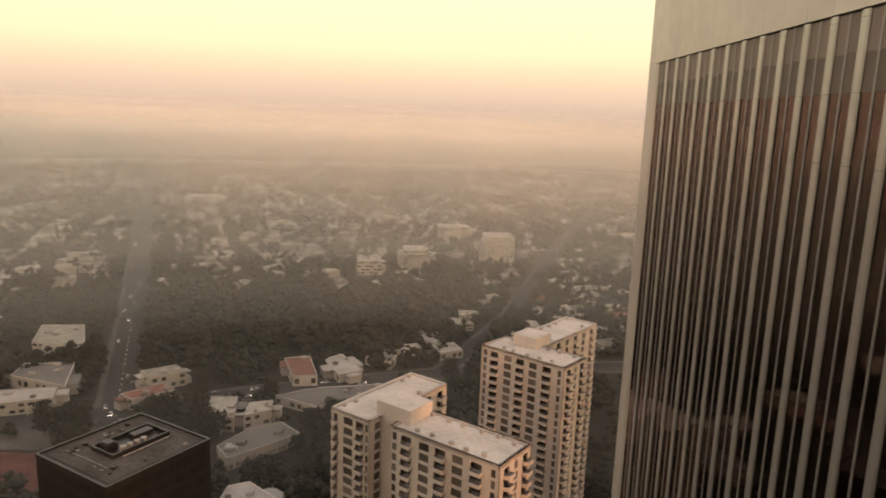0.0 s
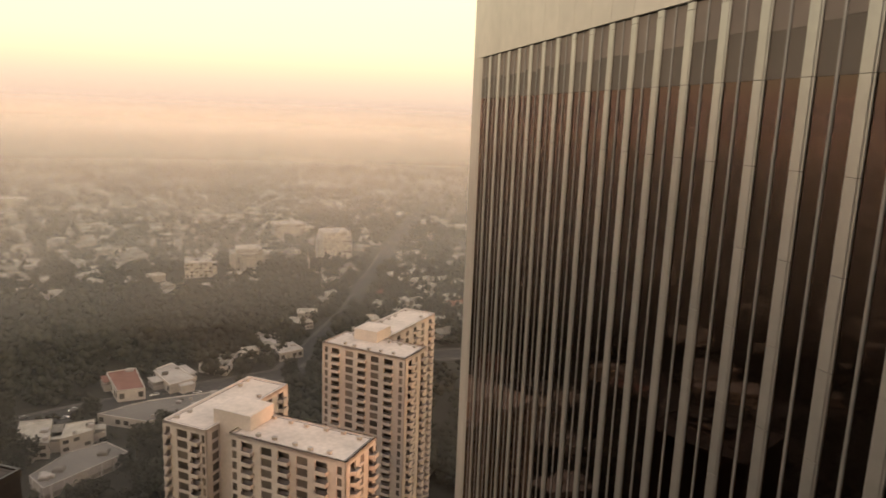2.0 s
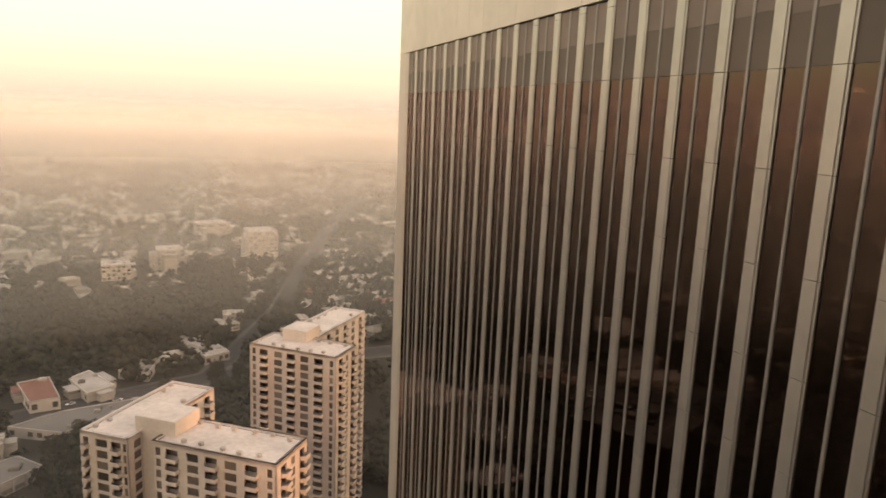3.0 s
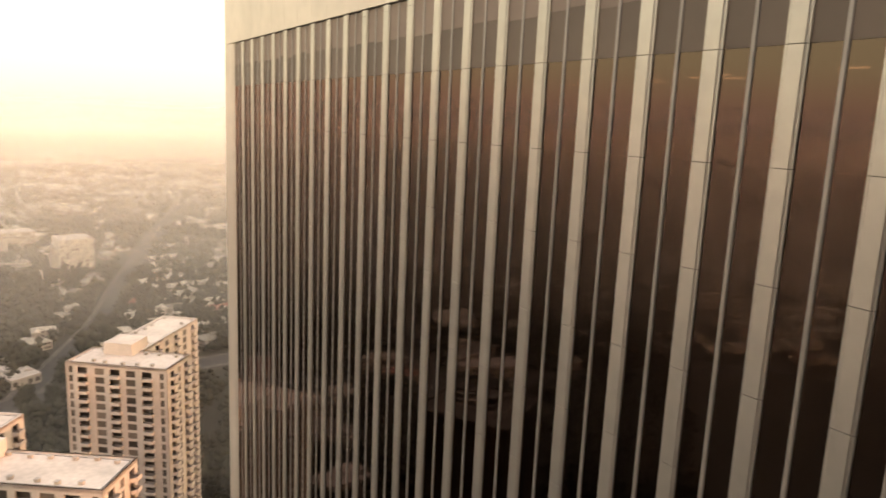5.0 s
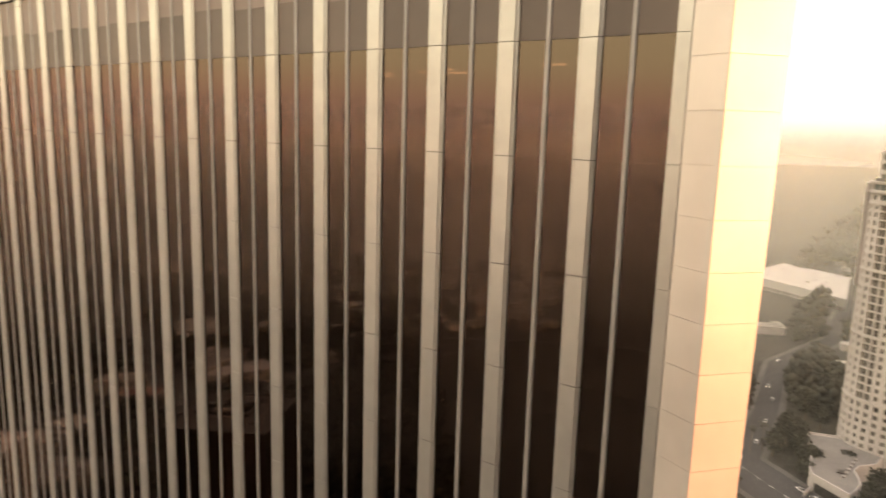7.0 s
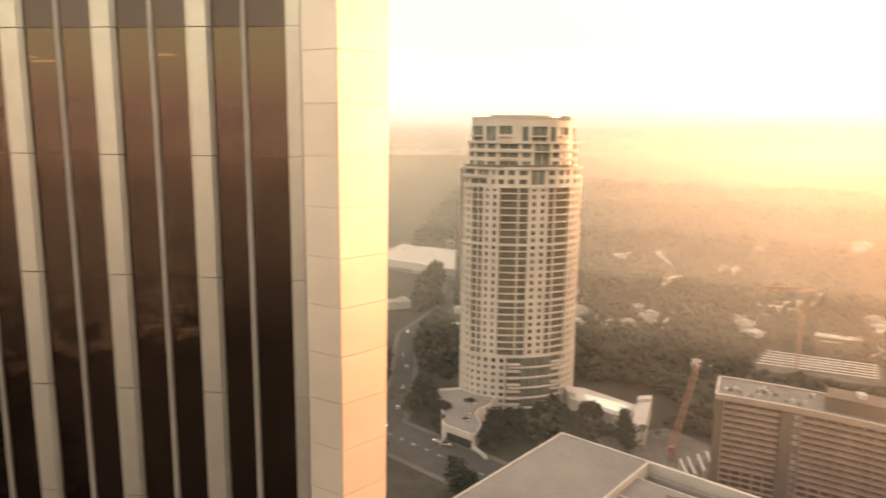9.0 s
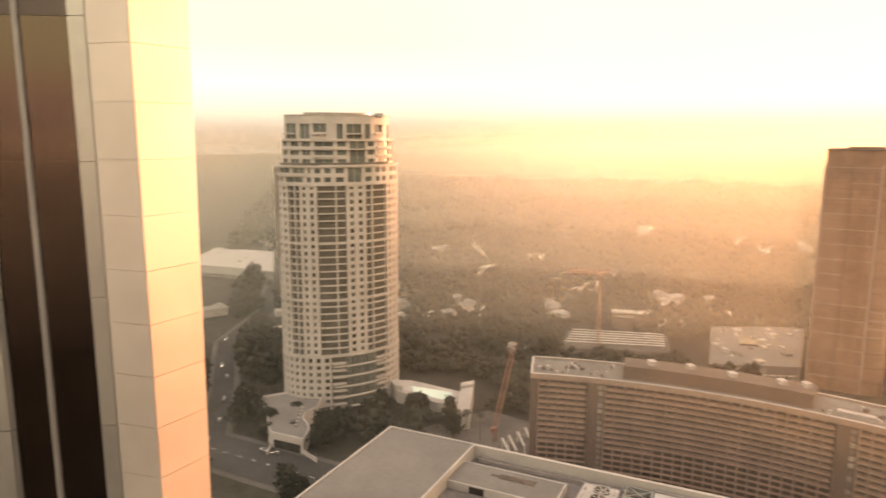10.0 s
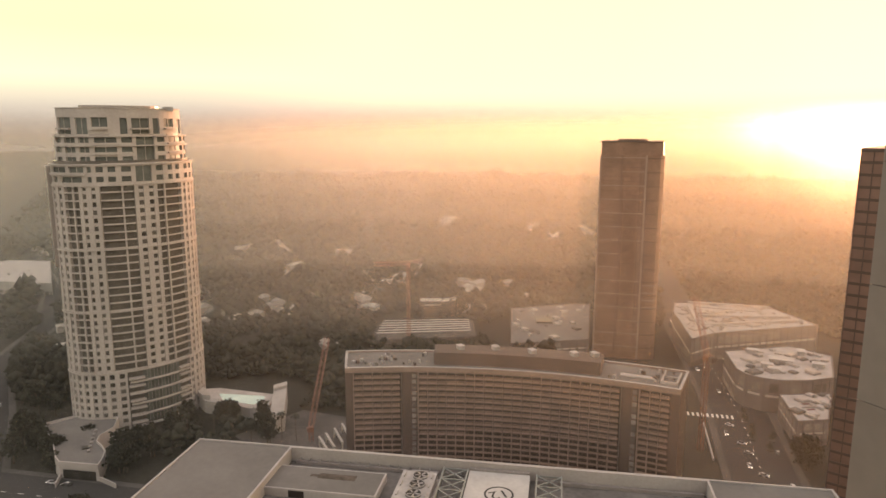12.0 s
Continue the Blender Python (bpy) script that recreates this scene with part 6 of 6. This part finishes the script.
for (xa, ya), (xb, yb) in (((251.3, -268.4), (228.9, -250.0)), ((262, -277), (251.3, -268.4))):
    single("low_wall", Shape().slab((xa, ya), (xb, yb), 0.6, 0.1, 1.3), LIMESTONE, "low pale wall beside the cross street", "wall", "low walls by the street")
garage = low_block("parking_garage", [(462, -156), (502, -178), (477, -248), (438, -231)], 6, "open parking garage with white canopy stripes", PALE_LOT, PALE_LOT, 0, "garage", units=0)
for i in range(6):
    k = i / 5
    a = Vector((462, -160)).lerp(Vector((500, -181)), 0.15 + k * 0.75)
    b = Vector((440, -228)).lerp(Vector((476, -244)), 0.15 + k * 0.75)
    canopy = thing("parking_canopy", pose(a.x, a.y, 6), "long white parking canopy on thin posts", "canopy", "canopies on the garage roof")
    d = b - a
    part("roof", Shape().slab((0, 0), tuple(d), 1.9, 2.5, 2.65), PAD_WHITE, canopy)
    for j in range(7):
        q = d * (j / 6 * 0.96 + 0.02)
        part("post", Shape().box(q.x - 0.1, q.x + 0.1, q.y - 0.1, q.y + 0.1, -0.45, 2.5), STEEL, canopy)
low_block("brick_flats", [(525, -222), (512, -252), (524, -258), (537, -228)], 13, "old brick flats with light window frames", HOTEL_WALL, ROOF_TILE, 3, "apartment house")
low_block("exhibition_hall", [(478, -284), (397, -236), (382, -290), (466, -354)], 12, "broad hall with a pale flat roof and dark skylights", SHOP_WALL, ROOF_FLAT, 0, "hall", units=24)
single("roof_skylight", Shape().prism([(432, -279), (443, -285), (437, -296), (426, -290)], 11.5, 12.9), BRONZE, "dark square skylight housing on the hall roof", "skylight")
def build_podium():
    """Rounded terrace at the tower's foot over a garage mouth, with a low front wall."""
    t = thing("podium", pose(0, 0, 0), "pale rounded terrace over a dark garage entrance", "podium")
    side = [(392, 44), (383, 43.5), (368, 39.5), (357, 38), (348, 37)]
    front = [(342, 35), (331, 18.5)]
    curve = [(338, 16.6), (345, 15.6), (352, 17.2), (358, 19.5), (364, 18.5), (372, 12), (384, 10)]
    outline = side + front + curve + [(400, 20)]
    if sum(a[0] * b[1] - a[1] * b[0] for a, b in zip(outline, outline[1:] + outline[:1])) < 0:
        outline = outline[::-1]
    part("terrace_wall", Shape().prism(outline, -0.3, 7.4), LIMESTONE, t)
    c = Vector((362, 28))
    part("terrace_floor", Shape().prism([tuple(c + (Vector(p) - c) * 0.96) for p in outline], 7.4, 7.5), ROOF_FLAT, t, "pale grey terrace paving")
    rim = Shape()
    for a, b in zip(outline, outline[1:] + outline[:1]):
        rim.slab(a, b, 0.5, 7.4, 8.4)
    part("parapet", rim, LIMESTONE, t)
    a, b = Vector(front[1]), Vector(front[0])
    d = (b - a).normalized()
    out = Vector((d.y, -d.x)) if Vector((d.y, -d.x)).x < 0 else Vector((-d.y, d.x))
    mouth = [tuple(a + d * 1.6 - out * 0.3), tuple(a + d * 1.6 + out * 0.06), tuple(b - d * 1.8 + out * 0.06), tuple(b - d * 1.8 - out * 0.3)]
    # no real hollow: a near-black sheet paints the shade of the mouth
    part("garage_opening", Shape().prism(mouth, -0.2, 4.6), DARK_CORE, t, "near-black sheet painted as the shade in a garage mouth")
    part("lintel", Shape().prism([tuple(a + out * 0.05), tuple(a + out * 0.5), tuple(b + out * 0.5), tuple(b + out * 0.05)], 5.6, 8.5), LIMESTONE, t)
    for i in range(6):
        q = Vector((372 - i * 4.6, 20.5 + 0.5 * i))
        part("planter", Shape().box(q.x - 0.9, q.x + 0.9, q.y - 0.7, q.y + 0.7, 7.5, 8.3), MULLION, t)
    part("roof_hatch", Shape().box(352, 355.5, 23, 26, 7.5, 8.1), BRONZE, t)
    part("ramp_wall", Shape().slab((331, 18.5), (321, 12), 0.5, -0.2, 2.4), LIMESTONE, t)
    part("ramp_wall", Shape().slab((342, 35), (333, 36.5), 0.5, -0.2, 2.4), LIMESTONE, t)


build_podium()
WATER_TINT = material("pale_pool_water", (0.36, 0.50, 0.47), 0.06, 0.0, 0.05, 0.5, 0.05, 0.1)


def build_pool_terrace():
    t = thing("pool_pavilion", pose(0, 0, 0), "low white pool pavilion with a raised deck", "pavilion")
    part("deck_wall", Shape().prism([(411, -30), (391, -34), (370, -55), (366, -64), (384, -72), (408, -44)][::-1], -0.3, 7.2), WHITE_WALL, t)
    part("deck_floor", Shape().prism([(409, -31.5), (392, -35.2), (371.5, -55.5), (368, -63.5), (384, -70.5), (406.5, -44)][::-1], 7.2, 7.35), ROOF_WHITE, t, "pale pool deck paving")
    part("bath_house", Shape().prism([(411, -29), (393, -33), (391, -37), (408, -35)][::-1], 7.3, 10.0), WHITE_WALL, t)
    for i in range(9):
        a = Vector((390.5, -34.6)).lerp(Vector((371, -54.2)), (i + 0.2) / 9)
        b = Vector((390.5, -34.6)).lerp(Vector((371, -54.2)), (i + 0.75) / 9)
        # near-black sheet on the deck wall paints the shade of an arch
        part("opening", Shape().slab(tuple(a), tuple(b), 0.4, 1.2, 5.2), DARK_CORE, t, "near-black sheet with the shade of an arcade opening in its colour")
    wing = thing("pool_cabana", pose(0, 0, 0), "white angular pool cabana with small dark windows", "pavilion")
    a, b, back = Vector((346, -61)), Vector((380, -70)), Vector((2.6, -8.2))
    u = (b - a).normalized()
    part("wall", Shape().prism([tuple(a), tuple(a + back), tuple(b + back), tuple(b)], -0.3, 10.6), WHITE_WALL, wing)
    part("roof", Shape().prism([tuple(a + back * 0.05 + u * 0.5), tuple(a + back * 0.95 + u * 0.5), tuple(b + back * 0.95 - u * 0.5), tuple(b + back * 0.05 - u * 0.5)], 10.6, 10.7), ROOF_WHITE, wing)
    part("end_tower", Shape().prism([tuple(b), tuple(b + back), tuple(b + back + u * 6), tuple(b + u * 6)], -0.3, 12.4), WHITE_WALL, wing)
    for i in range(7):
        q = a + u * (3 + i * 4.4) + Vector((0.0, 0.06))
        part("window", Shape().prism([tuple(q), tuple(q + back * 0.01), tuple(q + u * 1.6 + back * 0.01), tuple(q + u * 1.6), tuple(q + u * 0.8 - back * 0.008)], 7.4, 9.2), WINDOW, wing)
    for i in range(3):
        q = a + back * (0.2 + 0.3 * i) - u * 0.05
        part("window", Shape().prism([tuple(q), tuple(q + back * 0.16), tuple(q + back * 0.16 + u * 0.2), tuple(q + u * 0.2)], 7.4, 9.2), WINDOW, wing)
    pool = thing("swimming_pool", pose(384, -54, 7.35), "swimming pool with pale turquoise water and a white rim", "pool")
    lie = [(398.5, -41.8), (386.5, -42.6), (372.5, -57.6), (376, -64.5), (383, -66.5)]
    local = [(x - 384, y + 54) for x, y in lie][::-1]
    part("rim", Shape().prism(local, 0, 0.22), WHITE_WALL, pool)
    part("water", Shape().prism([(x * 0.94, y * 0.94) for x, y in local], 0.2, 0.27), WATER_TINT, pool)


build_pool_terrace()
low_block("hillside_hall", [(738, 66), (864, 76), (905, 150), (800, 172), (770, 116)], 12, "large pale hall with a long bleached roof", WHITE_WALL, ROOF_WHITE, 0, "hall", units=6)
single("forecourt", Shape().prism([(352, -40), (305, -30), (275, -75), (330, -125), (372, -85)], -0.2, 0.13), PALE_LOT, "pale paved hotel forecourt", "yard", kind="structure")
single("plaza", Shape().prism([(255, -328), (215, -285), (190, -262), (232, -262), (285, -306)][::-1], -0.2, 0.14), PALE_LOT, "pale paved plaza", "yard", kind="structure")

# ---- cranes ----
CRANE_RED = material("rusty_orange_crane_paint", (0.20, 0.085, 0.05), 0.6, 0.0, 0.15, 0.8, 0.2, 0.2)


def lattice(t, a, b, w, name):
    """Four chords and their diagonals from a to b, as one boom."""
    a, b = Vector(a), Vector(b)
    d = (b - a).normalized()
    s = d.cross(Vector((0, 0, 1)) if abs(d.z) < 0.9 else Vector((1, 0, 0))).normalized() * w / 2
    u = d.cross(s).normalized() * w / 2
    n = max(2, int((b - a).length / (w * 1.3)))
    boom = Shape()
    corners = [-s - u, s - u, s + u, -s + u]
    for c in corners:
        boom.beam(a + c, b + c, 0.22)
    for i in range(n):
        p, q = a.lerp(b, i / n), a.lerp(b, (i + 1) / n)
        for k in range(4):
            boom.beam(p + corners[k], q + corners[(k + 1) % 4], 0.13)
    part(name, boom, CRANE_RED, t)


def crane(x, y, mast, tip, label, base_z=0.0, back=None):
    t = thing("tower_crane", pose(x, y, base_z), label, "crane", "cranes on the building sites")
    lattice(t, (0, 0, 0), (0, 0, mast), 1.9, "mast")
    lattice(t, (0, 0, mast), tip, 2.3, "jib")
    if back:
        lattice(t, (0, 0, mast), back, 1.5, "counter_jib")
        part("counterweight", Shape().box(back[0] - 1.2, back[0] + 1.2, back[1] - 1.2, back[1] + 1.2, back[2] - 2.5, back[2]), HOTEL_WALL, t)
    part("cab", Shape().box(-1.2, 1.2, -1.2, 1.2, mast - 2.6, mast).box(-0.9, 0.9, 1.2, 1.9, mast - 2.4, mast - 0.4), CRANE_RED, t)
    return t


crane(331, -79, 8, (30, -18, 44), "orange lattice crane with a raised jib at the building site")
crane(456, -184, 62, (-14, 30, 66), "slim tower crane over the garage", back=(5, -12, 62))
crane(239, -252, 50, (26, -16, 72), "orange tower crane beside the cross street", back=(-8, 5, 52))

# white sloping beams over the ramp beside the hotel
for (xa, ya), (xb, yb) in (((322.9, -81.1), (311.0, -81.6)), ((325.2, -85.2), (310.6, -85.4)), ((329.2, -90.8), (314.3, -90.5)), ((333.0, -96.0), (318.0, -95.6))):
    t = thing("ramp_beam", pose(xa, ya, 0), "white sloping beam over the ramp beside the hotel", "beam", "beams over the ramp")
    part("beam", Shape().beam((0, 0, 5.4), (xb - xa, yb - ya, 4.2), 1.1), WHITE_WALL, t)
    part("post", Shape().box(-0.35, 0.35, -0.35, 0.35, 0, 5.0), WHITE_WALL, t)
    part("post", Shape().box(xb - xa - 0.35, xb - xa + 0.35, yb - ya - 0.35, yb - ya + 0.35, 0, 3.8), WHITE_WALL, t)

# ---- cars ----
CAR_PAINT = material("dusty_car_paint", (0.32, 0.30, 0.28), 0.3, 0.0, 0.05, 2.0, 0.1, 0.5, each=0.85)
TYRE = material("black_rubber", (0.02, 0.02, 0.02), 0.9)
LAMP_ON = bpy.data.materials.new("headlamp_on")
LAMP_ON.use_nodes = True
LAMP_ON.node_tree.nodes["Principled BSDF"].inputs["Emission Color"].default_value = (1.0, 0.85, 0.62, 1)
LAMP_ON.node_tree.nodes["Principled BSDF"].inputs["Emission Strength"].default_value = 6.0


def build_car():
    t = thing("car", pose(0, 0, -50), "dusty passenger car standing on the street", "car", "cars on the streets")
    body = Shape().prism([(-2.2, -0.85), (2.1, -0.85), (2.25, -0.6), (2.25, 0.6), (2.1, 0.85), (-2.2, 0.85)], 0.3, 0.62, [(-2.2, -0.88), (2.05, -0.88), (2.2, -0.6), (2.2, 0.6), (2.05, 0.88), (-2.2, 0.88)])
    body.prism([(-2.2, -0.88), (2.05, -0.88), (2.2, -0.6), (2.2, 0.6), (2.05, 0.88), (-2.2, 0.88)], 0.62, 0.92, [(-2.15, -0.8), (1.9, -0.78), (2.0, -0.55), (2.0, 0.55), (1.9, 0.78), (-2.15, 0.8)])
    part("body", body, CAR_PAINT, t)
    part("cabin", Shape().prism([(-1.7, -0.78), (1.0, -0.78), (1.0, 0.78), (-1.7, 0.78)], 0.92, 1.38, [(-1.25, -0.62), (0.4, -0.62), (0.4, 0.62), (-1.25, 0.62)]), WINDOW, t, "dark car windows")
    part("roof", Shape().prism([(-1.27, -0.64), (0.42, -0.64), (0.42, 0.64), (-1.27, 0.64)], 1.38, 1.45), CAR_PAINT, t)
    wheel = Shape()
    ring_pts = [(0.33 * math.cos(2 * math.pi * i / 12), 0.33 * math.sin(2 * math.pi * i / 12)) for i in range(12)]
    wheel.prism(ring_pts, -0.11, 0.11)
    wheel_mesh = wheel.mesh("wheel", TYRE)
    for x in (-1.4, 1.35):
        for y in (-0.8, 0.8):
            w = part("wheel", wheel_mesh, TYRE, t)
            w.matrix_basis = pose(x, y, 0.33, 90, 0, 0)
    for y in (-0.6, 0.6):
        part("headlamp", Shape().box(2.18, 2.28, y - 0.16, y + 0.16, 0.55, 0.72), LAMP_ON, t, "lit headlamp")
    return t


def build_cars():
    proto = build_car()
    rng = random.Random(12)
    spots = []
    for line, wide, lift, n in ((BOULEVARD[:4], 17, 0.20, 26), (AVENUE[1:6], 15, 0.206, 24), (STAR_AVENUE, 30, 0.218, 10), (CROSS_STREET[:4], 30, 0.23, 32), (HILL_ROAD[:4], 13, 0.224, 6)):
        total = sum((Vector(b) - Vector(a)).length for a, b in zip(line, line[1:]))
        for _ in range(n):
            at, lane = rng.uniform(0.02, 0.98) * total, rng.choice((-0.36, -0.16, 0.16, 0.36)) * wide
            for a, b in zip(line, line[1:]):
                a, b = Vector(a), Vector(b)
                if at < (b - a).length:
                    d = (b - a).normalized()
                    p = a + d * at + Vector((-d.y, d.x)) * lane
                    if all((p - o).length > 7 for o, _, _ in spots):
                        spots.append((p, math.degrees(math.atan2(d.y, d.x)) + (180 if lane > 0 else 0), lift))
                    break
                at -= (b - a).length
    for i in range(9):
        q = Vector((254.3, -288.3)).lerp(Vector((205.7, -258.5)), (i + 0.3 * math.sin(i * 2.4)) / 8.4)
        if all((q - o).length > 5.5 for o, _, _ in spots):
            spots.append((q, 211.5, 0.23))
    for i, (p, turn, lift) in enumerate(spots):
        m = pose(p.x, p.y, lift, 0, 0, turn)
        if i == 0:
            proto.matrix_basis = m
        else:
            copy_thing(proto, m)


build_cars()

# ---- palms round the oval tower and along the forecourt ----
for i, (x, y) in enumerate(((350, -34), (343, -42), (336, -50), (358, -22), (348, -18), (327, -36), (318, -28), (340, -66), (334, -72), (372, 62), (364, 66))):
    t = thing("palm", pose(x, y, 0, 0, 0, i * 67), "tall palm with drooping fronds", "palm tree", "palms round the oval tower")
    part("trunk", PALM[1], BARK, t)
    part("fronds", PALM[0], FOLIAGE, t)
